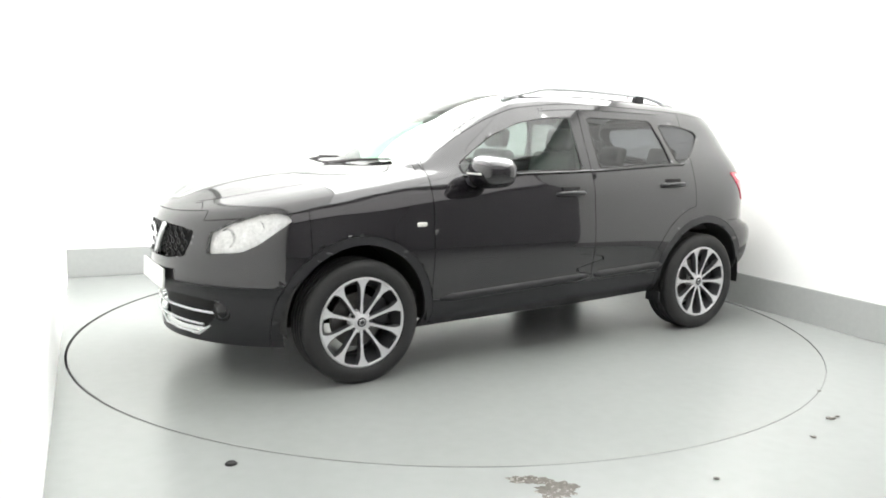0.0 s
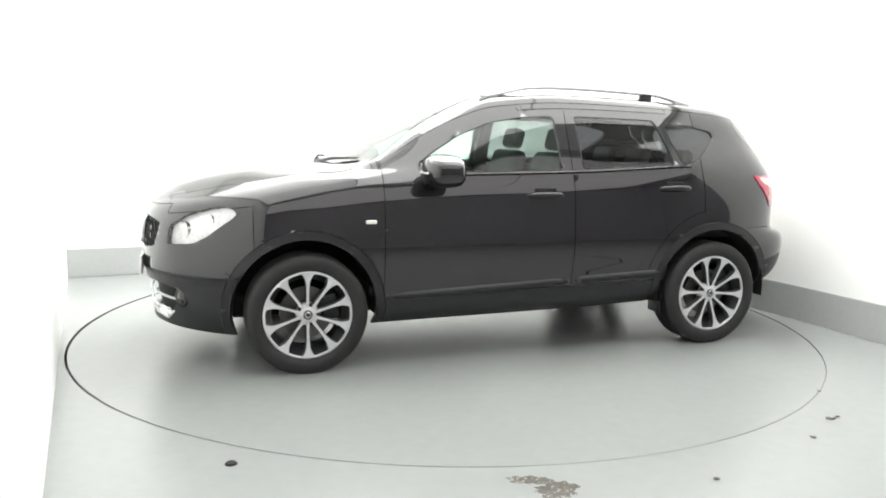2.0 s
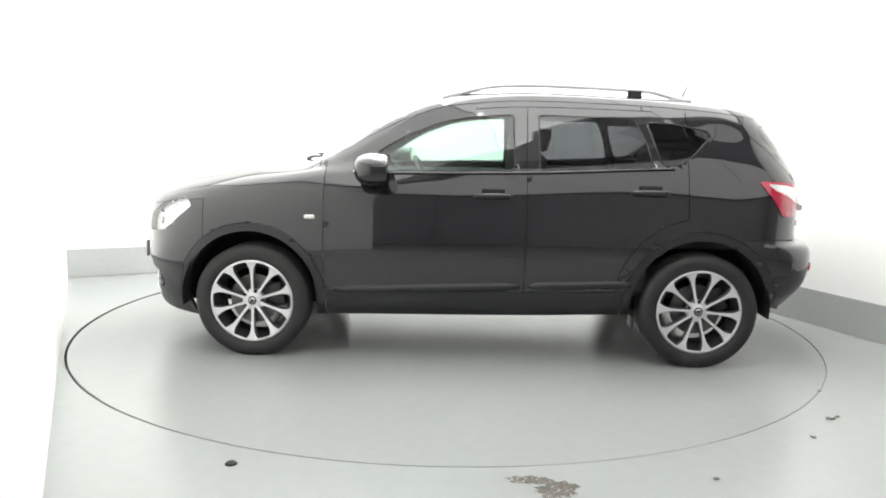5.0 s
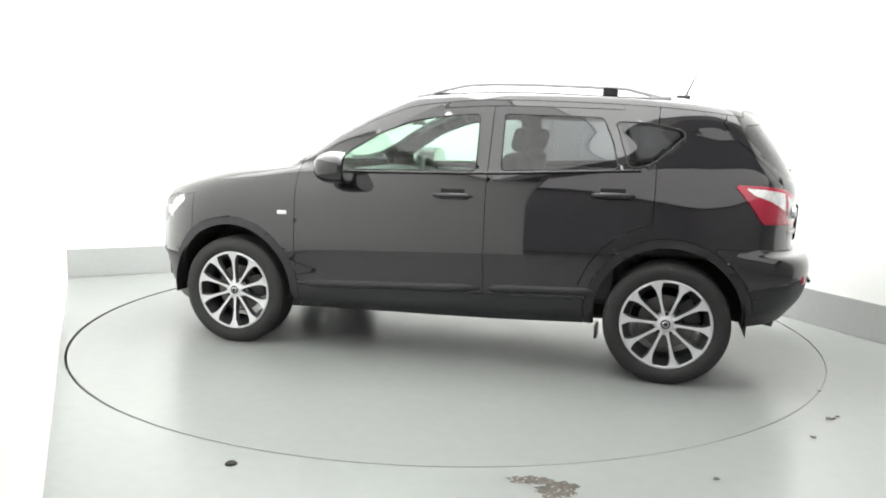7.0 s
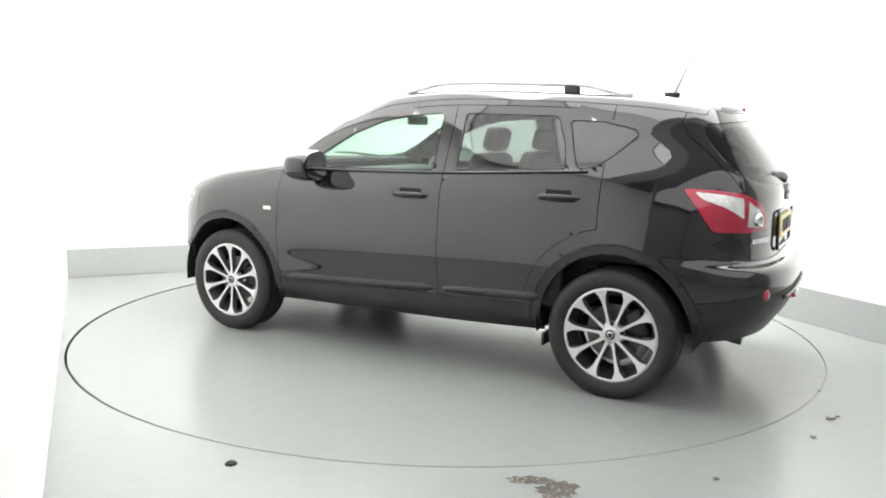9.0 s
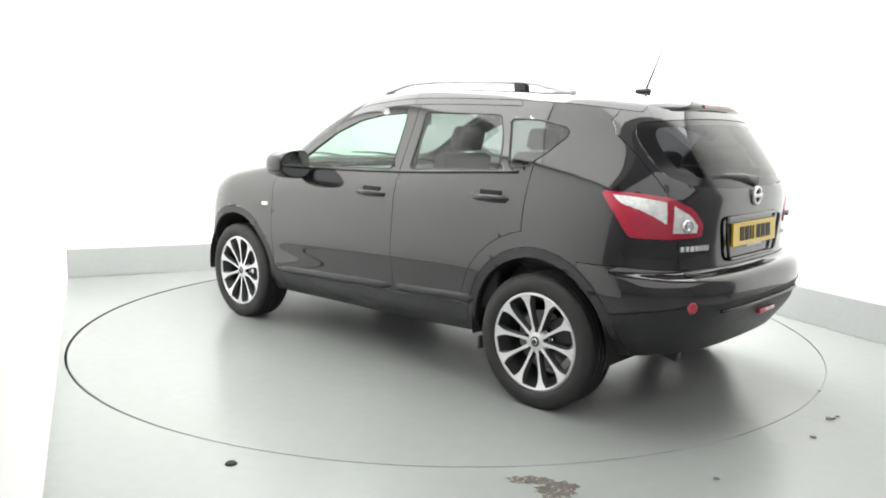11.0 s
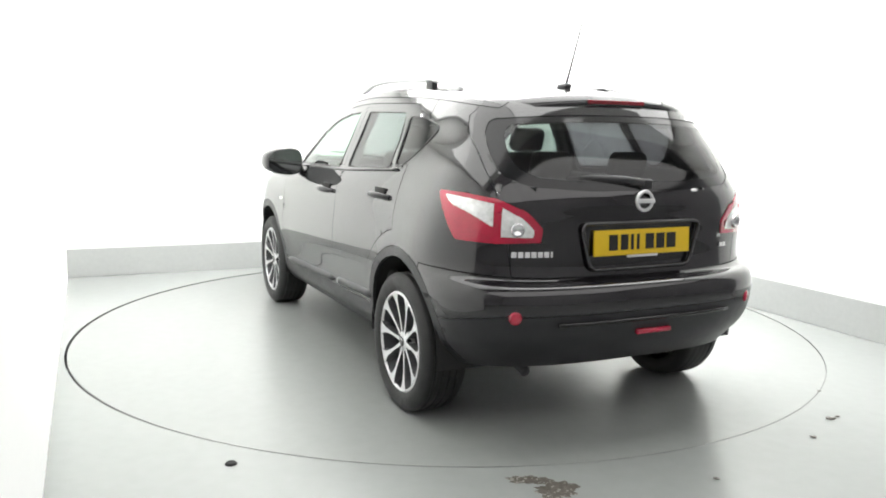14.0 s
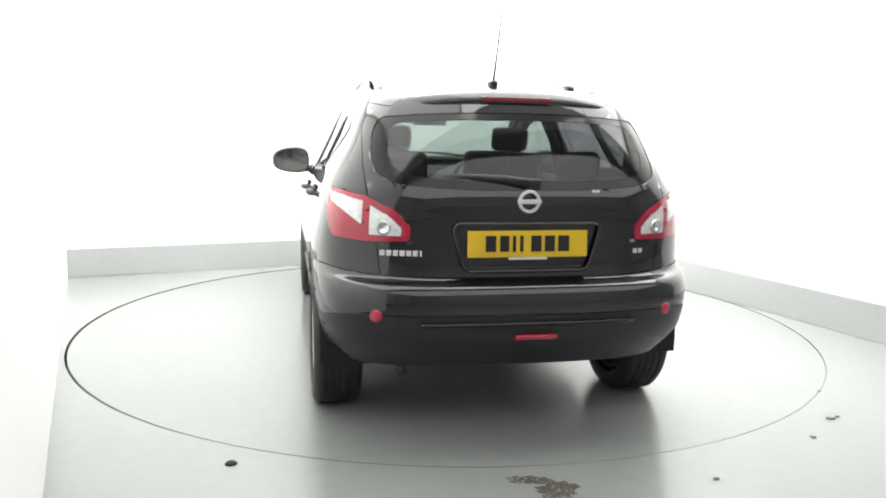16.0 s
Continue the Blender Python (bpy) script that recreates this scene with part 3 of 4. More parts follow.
def skin_y(x, z):
    """Half the body's width at a place on its flank."""
    if "net" not in SKIN_CACHE:
        SKIN_CACHE["net"] = [lv for lv in LEVELS[:11]]
    best = None
    prev = None
    for lv in SKIN_CACHE["net"]:
        zz, ww = curve(lv.z, x), curve(lv.w, x)
        if x > lv.xf - lv.lf:
            d = min(1.0, max(0.0, (lv.xf - x) / lv.lf))
            ww *= max(0.0, 1 - (1 - d) ** lv.pf) ** (1 / lv.pf)
        elif x < lv.xr + lv.lr:
            d = min(1.0, max(0.0, (x - lv.xr) / lv.lr))
            ww *= max(0.0, 1 - (1 - d) ** lv.pr) ** (1 / lv.pr)
        if prev and prev[0] <= z <= zz:
            t = (z - prev[0]) / max(1e-6, zz - prev[0])
            best = prev[1] + (ww - prev[1]) * t
            break
        prev = (zz, ww)
    return best if best is not None else prev[1]


def ring_tube(points, radius, sides=6):
    """A closed bar round an outline."""
    bm = bmesh.new()
    pts = [Vector(p) for p in points]
    n = len(pts)
    rings = []
    for i, p in enumerate(pts):
        d = (pts[(i + 1) % n] - pts[i - 1])
        d = d.normalized() if d.length > 1e-6 else Vector((1, 0, 0))
        u = Vector((0, 1, 0)) if abs(d.y) < 0.8 else Vector((1, 0, 0))
        a = d.cross(u).normalized()
        b = a.cross(d)
        rings.append([bm.verts.new(p + a * (radius * math.cos(k * 2 * math.pi / sides)) + b * (radius * math.sin(k * 2 * math.pi / sides))) for k in range(sides)])
    for i in range(n):
        a, b = rings[i], rings[(i + 1) % n]
        for k in range(sides):
            bm.faces.new((a[k], a[(k + 1) % sides], b[(k + 1) % sides], b[k]))
    bmesh.ops.recalc_face_normals(bm, faces=bm.faces[:])
    return bm


def build_wheel():
    """A wheel that faces +y, its hub at the origin."""
    wheel = new("wheel")
    wheel["label"] = "ten-spoke machined alloy wheel with black tyre"
    tread = [(0.25, -0.10), (0.27, -0.113), (0.30, -0.115), (0.322, -0.105), (TYRE_R - 0.004, -0.09)]
    for y in (-0.066, -0.03, 0.006, 0.042, 0.075):
        tread += [(TYRE_R, y - 0.012), (TYRE_R, y + 0.008), (TYRE_R - 0.007, y + 0.0095), (TYRE_R - 0.007, y + 0.014)]
    tread = tread[:-2] + [(TYRE_R - 0.003, 0.09), (0.322, 0.103), (0.307, 0.112), (0.28, 0.113), (0.258, 0.106), (0.2475, 0.097), (0.244, 0.06)]
    bm = lathe([(r, y - 0.1) for r, y in tread], 72)
    tyre = part("tyre", bm, RUBBER, wheel, "black rubber tyre with grooved tread", sharp=35)
    rim = part("rim", lathe([(0.205, -0.19), (0.225, -0.19), (0.222, -0.15), (0.19, -0.1), (0.205, -0.05), (0.231, -0.014), (0.2325, -0.004)], 64), DARK_ALLOY, wheel, "dark painted wheel barrel", sharp=50)
    part("rim_lip", lathe([(0.2315, -0.016), (0.232, -0.003), (0.236, 0.001), (0.244, 0.0), (0.248, -0.006), (0.249, -0.02)], 72), ALLOY, wheel, "machined silver rim edge", sharp=50)
    bm = bmesh.new()
    for k in range(10):
        a = 2 * math.pi * k / 10 + math.pi / 2
        one = bmesh.new()
        # a spoke narrow at the hub that opens into a broad foot at the rim
        outline = ((0.045, 0.0095), (0.10, 0.0068), (0.155, 0.0085), (0.19, 0.0125), (0.212, 0.021), (0.233, 0.036))
        top, low = [], []
        for r, w in outline:
            y = -0.022 + 0.02 * (r / 0.22) ** 2
            top.append((one.verts.new((r, y, w)), one.verts.new((r, y, -w))))
            low.append((one.verts.new((r, y - 0.038, w * 1.3)), one.verts.new((r, y - 0.038, -w * 1.3))))
        for i in range(len(top) - 1):
            t0, t1, l0, l1 = top[i], top[i + 1], low[i], low[i + 1]
            for q, dark in (((t0[0], t1[0], t1[1], t0[1]), 0), ((t0[0], l0[0], l1[0], t1[0]), 1), ((t0[1], t1[1], l1[1], l0[1]), 1)):
                f = one.faces.new(q)
                f.material_index = dark
        bmesh.ops.recalc_face_normals(one, faces=one.faces[:])
        one.transform(Matrix.Rotation(-a, 4, "Y"))
        part("spoke", one, (ALLOY, GREY_ALLOY), wheel, smooth=False)
    part("hub", lathe([(0.0, -0.016), (0.03, -0.016), (0.034, -0.02), (0.05, -0.024), (0.062, -0.03), (0.066, -0.06)], 32), ALLOY, wheel, sharp=40)
    part("centre_cap", lathe([(0.0, -0.011), (0.021, -0.011), (0.026, -0.015), (0.027, -0.02)], 28), DARK_ALLOY, wheel, "dark round centre cap", sharp=40)
    part("cap_mark", lathe([(0.012, -0.0095), (0.017, -0.0095), (0.018, -0.012)], 24), CHROME, wheel)
    for k in range(5):
        a = 2 * math.pi * k / 5 + math.pi / 2 + math.pi / 10
        bm = lathe([(0.0, -0.018), (0.008, -0.018), (0.0105, -0.021), (0.0105, -0.04)], 6)
        bm.transform(Matrix.Translation((0.056 * math.cos(a), 0, 0.056 * math.sin(a))))
        part("wheel_nut", bm, DARK_ALLOY, wheel, smooth=False)
    part("brake_disc", lathe([(0.06, -0.085), (0.148, -0.085), (0.148, -0.107), (0.06, -0.107)], 48), STEEL, wheel, "worn steel brake disc", sharp=40)
    part("brake_caliper", rbox((0.1, 0.07, 0.15), (-0.13, -0.095, 0.03), 0.015, (0, 12, 0)), DARK_ALLOY, wheel, sharp=40)
    return wheel


def seat(parent, name, x, y, width=0.5, back=0.62, lean=-14, heads=1):
    """A seat on its frame: cushion, backrest, headrests."""
    s = new(name)
    s.parent = parent
    part("cushion", rbox((0.52, width, 0.17), (x + 0.02, y, 0.60), 0.05, (0, -5, 0)), CLOTH, s, sharp=60)
    bm = rbox((0.13, width, back), (0, 0, back / 2), 0.045, shape=lambda a, b, c: (a * (1.25 if c < 0 else 0.8), b * (1.0 if c < 0 else 0.88), c))
    bm.transform(pose(x - 0.22, y, 0.62, 0, lean, 0))
    part("backrest", bm, CLOTH, s, sharp=60)
    for k in range(heads):
        hy = y + (k - (heads - 1) / 2) * 0.5
        top = Vector((x - 0.22 + math.sin(radians(lean)) * back, hy, 0.62 + math.cos(radians(lean)) * back))
        bm = rbox((0.09, 0.23, 0.145), (top.x - 0.02, hy, top.z + 0.085), 0.035, (0, lean, 0))
        part("headrest", bm, CLOTH, s, sharp=60)
        bm = tube([(top.x, hy - 0.06, top.z - 0.03), (top.x - 0.02, hy - 0.06, top.z + 0.06)], 0.006, 6)
        tube([(top.x, hy + 0.06, top.z - 0.03), (top.x - 0.02, hy + 0.06, top.z + 0.06)], 0.006, 6, bm)
        part("headrest_post", bm, CHROME, s)
    return s


def build_car():
    car = tagged(new("car"), "gloss black five-door crossover car on the turntable", "car")
    g = car_panels()
    for name, lab in (("bonnet", "gloss black bonnet"), ("roof", "gloss black roof"), ("tailgate", "gloss black tailgate"), ("front_bumper", ""), ("rear_bumper", "")):
        ob = part(name, skin(g[name], both=True), PAINT, car, lab)
    for name, lab in (("front_valance", "textured black lower bumper"), ("rear_valance", "textured black lower bumper")):
        part(name, skin(g[name], both=True), PLASTIC, car, lab)
    part("windscreen", skin(g["windscreen"], sink=0.004, lip=0, gap=0, both=True), GLASS_CLEAR, car, "green-tinted windscreen")
    part("tailgate_window", skin(g["tailgate_window"], sink=0.004, lip=0, gap=0, both=True), GLASS_DARK, car, "dark tinted rear window")
    part("tailgate_window_border", skin(g["tailgate_window_border"], sink=0.003, lip=0.006, gap=0, both=True), GLOSS_BLACK, car, "black printed border of the rear window")
    part("roof_lining", skin(g["roof"], sink=0.035, lip=0, gap=0, both=True), LINING, car, "pale grey headlining")
    grille = part("grille", skin(g["grille"], sink=0.05, lip=0, gap=0, both=True), DARK, car, "black honeycomb grille with chrome surround")
    mouth = part("lower_grille", skin(g["lower_grille"], sink=0.06, lip=0, gap=0, both=True), DARK, car, "black lower grille with chrome blade")
    for s in (1, -1):
        m = s < 0
        for name in ("front_wing", "front_door", "rear_door", "body_side", "windscreen_pillar"):
            part(name, skin(g[name], mirror=m), PAINT, car)
        for name in ("front_arch_trim", "rear_arch_trim", "sill"):
            part(name, skin(g[name], mirror=m), PLASTIC, car, "textured black plastic")
        for name, tint, poly in (("front_window", GLASS_CLEAR, FWIN), ("rear_window", GLASS_DARK, RWIN), ("quarter_window", GLASS_QUARTER, QWIN)):
            w = part(name, skin(g[name], sink=0.004, lip=0, gap=0, mirror=m), tint, car, "lightly tinted glass" if tint is GLASS_CLEAR else "dark privacy glass")
            part("seal", ring_tube(along(poly, mirror=s), 0.0045), SEAL, w)
        # waist moulding below the windows
        xs = [0.66 - 0.06 * i for i in range(31)]
        bm = tube([(x, s * (skin_y(x, zz) + 0.004), zz) for x, zz in ((x, curve([(0.7, 1.098), (-0.3, 1.118), (-1.14, 1.156), (-1.3, 1.16)], x)) for x in xs)], 0.008, 6)
        part("waist_moulding", bm, GLOSS_BLACK, car)
        # lamps
        lamp = part("headlamp", skin(g["headlamp"], sink=0.002, lip=0, gap=0, mirror=m), GLASS_LENS, car, "clear-lens headlamp with bright reflector")
        part("reflector", skin(g["headlamp"], sink=0.03, lip=0.0, gap=-0.004, mirror=m), WHITE_LENS, lamp, "bright white lamp housing")
        for ang, z, r in ((38.5, 0.785, 0.05), (48.5, 0.84, 0.042)):
            d = Vector((math.cos(radians(ang)), math.sin(radians(ang)), 0))
            c = FRONT_AXIS + d * (0.945 if ang < 40 else 0.915)
            bm = lathe([(0.0, 0.0), (r * 0.55, -0.012), (r * 0.7, -0.004), (r * 0.9, 0.012), (r, 0.014), (r * 1.02, -0.02)], 28)
            bm.transform(Matrix.Translation((c.x, s * c.y, z)) @ Matrix.Rotation(s * radians(-90 + 25), 4, "Z"))
            part("lamp_bowl", bm, CHROME, lamp, sharp=40)
        tail = part("tail_lamp", skin(g["tail_lamp"], sink=-0.006, lip=0.02, gap=0, mirror=m), RED, car, "red and clear tail lamp")
        part("clear_lens", skin(g["tail_lamp_clear"], sink=-0.007, lip=0.012, gap=0.001, mirror=m), WHITE_LENS, tail, "clear white lens")
        bm = lathe([(0.0, -0.004), (0.018, 0.0), (0.026, 0.008), (0.03, 0.004), (0.03, -0.01)], 24)
        bm.transform(Matrix.Translation((-1.953, s * 0.612, 0.945)) @ Matrix.Rotation(s * radians(75) + (0 if s > 0 else math.pi), 4, "Z"))
        part("bulb_bowl", bm, CHROME, tail, "round bright bulb bowl")
        # wheel arch liners
        for cx in (WB + 0.01, -WB):
            bm = bmesh.new()
            n = 24
            ring = [[bm.verts.new((cx + 0.41 * math.cos(a), s * y, HUB_Z + 0.02 + 0.41 * math.sin(a))) for a in (radians(-8 + 196 * k / n) for k in range(n + 1))] for y in (0.5, 0.865)]
            for k in range(n):
                bm.faces.new((ring[0][k], ring[0][k + 1], ring[1][k + 1], ring[1][k]))
            back = bm.verts.new((cx, s * 0.5, HUB_Z))
            for k in range(n):
                bm.faces.new((ring[0][k], ring[0][k + 1], back))
            part("arch_liner", bm, DARK, car)
        # door handles
        for hx, hz in ((-0.10, 0.985), (-1.0, 1.02)):
            y = skin_y(hx, hz)
            h = part("door_handle", tube([(hx + 0.115, s * (y - 0.004), hz - 0.004), (hx + 0.09, s * (y + 0.022), hz), (hx, s * (y + 0.034), hz + 0.002), (hx - 0.08, s * (y + 0.026), hz + 0.001), (hx - 0.115, s * (y - 0.002), hz - 0.003)], [0.008, 0.013, 0.015, 0.014, 0.008], 10, flat=1.1), PLASTIC, car, "black pull handle")
            # flat black block paints the shade of the recess behind the handle
            part("handle_cup_shade", rbox((0.135, 0.012, 0.08), (hx, s * (y - 0.002), hz), 0.005), DARK, h)
        # side repeater on the wing
        y = skin_y(0.965, 0.845)
        part("side_repeater", rbox((0.062, 0.014, 0.024), (0.965, s * (y + 0.003), 0.843), 0.0065, (0, 0, s * 2)), AMBER, car, "small clear oval side lamp", sharp=60)
        # door rubbing strip
        for x0, x1 in ((0.83, -0.27), (-0.32, -0.92)):
            pts = [(x0 + (x1 - x0) * i / 14, 0.411 - 0.042 * (x0 + (x1 - x0) * i / 14 - 0.8)) for i in range(15)]
            part("rubbing_strip", tube([(x, s * (skin_y(x, z) - 0.004), z) for x, z in pts], [0.008] + [0.02] * 13 + [0.008], 8, flat=1.3), PLASTIC, car, "textured black strip")
        # mirror
        mir = new("wing_mirror")
        mir.parent = car
        mir["label"] = "black door mirror with indicator"
        housing = bmesh.new()
        bmesh.ops.create_uvsphere(housing, u_segments=32, v_segments=20, radius=1)
        for v in housing.verts:
            q = [abs(c) ** 0.74 * (1 if c > 0 else -1) for c in v.co]
            taper = 1 - 0.16 * q[1] * s
            v.co = Vector(((q[0] * 0.125 if q[0] > 0 else max(q[0] * 0.125, -0.062)), q[1] * 0.132, q[2] * 0.092 * taper))
        housing.transform(pose(0.565, s * 0.975, 1.128, 0, 0, s * 7))
        part("housing", housing, PAINT, mir, sharp=50)
        face = bmesh.new()
        n = 40
        for ring in (0, 1):
            pts = []
            for k in range(n):
                a = 2 * math.pi * k / n
                c, w = math.cos(a), math.sin(a)
                py = 0.116 * abs(c) ** 0.7 * (1 if c > 0 else -1)
                pts.append(face.verts.new((-0.0635 - 0.004 * ring, py, 0.078 * abs(w) ** 0.7 * (1 if w > 0 else -1) * (1 - 0.16 * s * py / 0.116))))
            face.faces.new(pts if ring else pts[::-1])
        bmesh.ops.recalc_face_normals(face, faces=face.faces[:])
        face.transform(pose(0.565, s * 0.975, 1.128, 0, 0, s * 7))
        part("mirror_glass", face, MIRROR, mir, "mirror glass", smooth=False)
        part("arm", tube([(0.62, s * 0.80, 1.075), (0.61, s * 0.86, 1.06), (0.605, s * 0.93, 1.065)], [0.04, 0.032, 0.036], 10, flat=0.7), PLASTIC, mir)
        part("indicator", rbox((0.02, 0.13, 0.012), (0.682, s * 0.965, 1.12), 0.005, (0, 0, s * 5)), AMBER, mir, "slim clear indicator")
        # roof rail
        rail = new("roof_rail")
        rail.parent = car
        rail["label"] = "satin silver roof rail"
        pts = []
        for i in range(25):
            x = 0.22 - i * 1.5 / 24
            lift = 0.042 * min(1, i / 5, (24 - i) / 4)
            pts.append((x, s * 0.55, curve(LEVELS[11].z, x) - 0.006 + lift))
        part("bar", tube(pts, [0.013] + [0.02] * 23 + [0.013], 10, flat=0.8), SATIN, rail, sharp=60)
        for x in (-0.94,):
            z = curve(LEVELS[11].z, x)
            part("rail_foot", rbox((0.085, 0.036, 0.062), (x, s * 0.55, z + 0.016), 0.008), PLASTIC, rail, "black foot")
        for x in (0.16, -1.22):
            z = curve(LEVELS[11].z, x)
            part("rail_foot", rbox((0.12, 0.034, 0.022), (x, s * 0.55, z + 0.002), 0.008), SATIN, rail)
        # front fog lamp
        bm = lathe([(0.0, 0.012), (0.03, 0.01), (0.038, 0.0), (0.052, 0.008), (0.058, 0.0), (0.058, -0.04)], 28)
        bm.transform(Matrix.Translation((1.975, s * 0.56, 0.40)) @ Matrix.Rotation(s * radians(-55), 4, "Z"))
        part("fog_lamp", bm, GLOSS_BLACK, car, "round front fog lamp")
        # rear reflectors
        bm = lathe([(0.0, 0.004), (0.02, 0.003), (0.028, -0.002), (0.028, -0.03)], 24)
        bm.transform(Matrix.Translation((-2.022, s * 0.65, 0.585)) @ Matrix.Rotation(s * radians(68), 4, "Z") @ Matrix.Rotation(0 if s > 0 else math.pi, 4, "Z"))
        part("rear_reflector", bm, RED, car, "small round red reflector")
    # wheels
    wheel = build_wheel()
    wheel.parent = car
    for i, (x, s) in enumerate(((WB, 1), (-WB, 1), (WB, -1), (-WB, -1))):
        m = Matrix.Translation((x, s * 0.878, HUB_Z)) @ Matrix.Rotation(0 if s > 0 else math.pi, 4, "Z") @ Matrix.Rotation(radians((0, 14, 5, 9)[i]), 4, "Y")
        if i == 0:
            wheel.matrix_basis = m
        else:
            copy_thing(wheel, m)
    # underside
    part("underbody", rbox((3.35, 1.12, 0.14), (0.12, 0, 0.33), 0.03), DARK, car, "dark underside", smooth=False)
    part("exhaust_silencer", rbox((0.32, 0.6, 0.13), (-1.66, 0.05, 0.42), 0.05), DARK_ALLOY, car, sharp=60)
    part("tail_pipe", tube([(-1.75, 0.5, 0.33), (-1.9, 0.52, 0.31)], 0.024, 12), DARK_ALLOY, car)
    for s in (1, -1):
        part("mud_flap", rbox((0.015, 0.12, 0.07), (-WB + 0.375, s * 0.79, 0.25), 0.004), PLASTIC, car)
    # nose: grille honeycomb, chrome bars, badge, lower blade
    for i in range(-7, 8):
        for j in range(5):
            y, z = i * 0.062 + (0.031 if j % 2 else 0), 0.676 + j * 0.034
            if abs(y) > 0.345 + j * 0.014:
                continue
            x = 2.19 - 0.75 * (1 - math.sqrt(1 - min(1, (y / 0.885) ** 2))) - 0.016 - max(0, z - 0.76) * 0.25
            ring = [(x, y + 0.029 * math.cos(a), z + 0.0165 * math.sin(a)) for a in (2 * math.pi * k / 6 for k in range(6))]
            part("grille_cell", ring_tube(ring, 0.0045, 5), GLOSS_BLACK, grille)
    for s in (1, -1):
        pts = [(2.192 - 0.03 * (k / 5) ** 2 * 0.5 - 0.75 * (1 - math.sqrt(1 - ((0.07 + 0.022 * k) / 0.885) ** 2)), s * (0.07 + 0.022 * k), 0.662 + 0.033 * k) for k in range(6)]
        part("grille_bar", tube(pts, 0.019, 8), CHROME, grille, "chrome grille strut")
    bm = lathe([(0.052, 0.0), (0.056, 0.008), (0.064, 0.008), (0.068, 0.0), (0.064, -0.01), (0.052, -0.01)], 40)
    bm.transform(Matrix.Translation((2.19, 0, 0.755)) @ Matrix.Rotation(radians(-90), 4, "Z"))
    badge = part("badge", bm, CHROME, car, "round chrome badge", sharp=40)
    part("badge_bar", rbox((0.014, 0.16, 0.024), (2.193, 0, 0.755), 0.004), CHROME, badge)
    rim = [(-0.60, 0.425), (-0.53, 0.36), (-0.46, 0.3), (-0.38, 0.25), (-0.2, 0.24), (0, 0.236), (0.2, 0.24), (0.38, 0.25), (0.46, 0.3), (0.53, 0.36), (0.60, 0.425)]
    part("grille_blade", tube([(2.165 - (0.45 - z) * 0.16 - 0.75 * (1 - math.sqrt(1 - (y / 0.84) ** 2)), y, z) for y, z in rim], 0.009, 8), SATIN, mouth, "thin silver blade round the lower grille")
    for hw, z in ((0.44, 0.31), (0.52, 0.38)):
        ys = [-hw + 2 * hw * i / 20 for i in range(21)]
        part("grille_slat", tube([(2.15 - 0.75 * (1 - math.sqrt(1 - (y / 0.85) ** 2)), y, z) for y in ys], 0.007, 8), SATIN, mouth, "thin silver slat")
    part("front_plate", rbox((0.012, 0.52, 0.111), (2.2, 0, 0.535), 0.004, (0, -3, 0)), mat("white_plate", (0.75, 0.75, 0.73), 0.35, var=0.03), car, "plain white front plate", smooth=False)
    # tailgate: spoiler, brake light, wiper, badge, plate
    rows = []
    for i in range(33):
        y = -0.6 + 1.2 * i / 32
        back = 0.5 * (1 - max(0.0, 1 - (abs(y) / 0.65) ** 3.1) ** (1 / 3.1))
        z = 1.507 - 0.05 * (abs(y) / 0.55) ** 2.2
        o = 1 - 0.9 * (abs(y) / 0.6) ** 5
        e = -1.74 + back
        rows.append(((e + 0.10, y, z + 0.03), (e + 0.01 - 0.02 * o, y, z + 0.02), (e - 0.03 * o, y, z - 0.004), (e - 0.04 * o, y, z - 0.018), (e - 0.025 * o, y, z - 0.04), (e + 0.03, y, z - 0.04)))
    bm = bmesh.new()
    net = [[bm.verts.new(p) for p in row] for row in rows]
    for a, b in zip(net, net[1:]):
        for k in range(5):
            bm.faces.new((a[k], b[k], b[k + 1], a[k + 1]))
    bmesh.ops.recalc_face_normals(bm, faces=bm.faces[:])
    spoiler = part("spoiler", bm, PAINT, car, "gloss black roof spoiler")
    part("brake_light", rbox((0.012, 0.32, 0.02), (-1.776, 0, 1.492), 0.004), mat("dark_red_lens", (0.2, 0.008, 0.015), 0.15, coat=1.0, var=0.1), spoiler, "dark red high brake light", smooth=False)
    wiper = part("rear_wiper", tube([(-1.985, -0.0, 1.135), (-1.975, 0.1, 1.15), (-1.955, 0.25, 1.158), (-1.935, 0.36, 1.157)], [0.026, 0.022, 0.017, 0.01], 8, flat=0.9), PLASTIC, car, "black rear wiper")
    part("wiper_blade", tube([(-1.97, 0.02, 1.125), (-1.945, 0.36, 1.135)], 0.008, 6), SEAL, wiper)
    part("wiper_boss", rbox((0.03, 0.07, 0.05), (-1.985, -0.02, 1.13), 0.012), PLASTIC, wiper)
    bm = lathe([(0.034, 0.0), (0.037, 0.008), (0.046, 0.008), (0.05, 0.0), (0.046, -0.012), (0.034, -0.012)], 40)
    bm.transform(Matrix.Translation((-2.012, 0, 1.06)) @ Matrix.Rotation(radians(90), 4, "Z"))
    badge = part("badge", bm, BRIGHT, car, "round chrome badge", sharp=40)
    part("badge_bar", rbox((0.012, 0.105, 0.02), (-2.016, 0, 1.06), 0.004), BRIGHT, badge)
    plate = part("rear_plate", rbox((0.012, 0.53, 0.113), (-2.012, 0, 0.88), 0.003, (0, 3, 0)), YELLOW, car, "yellow rear plate with black bars", smooth=False)
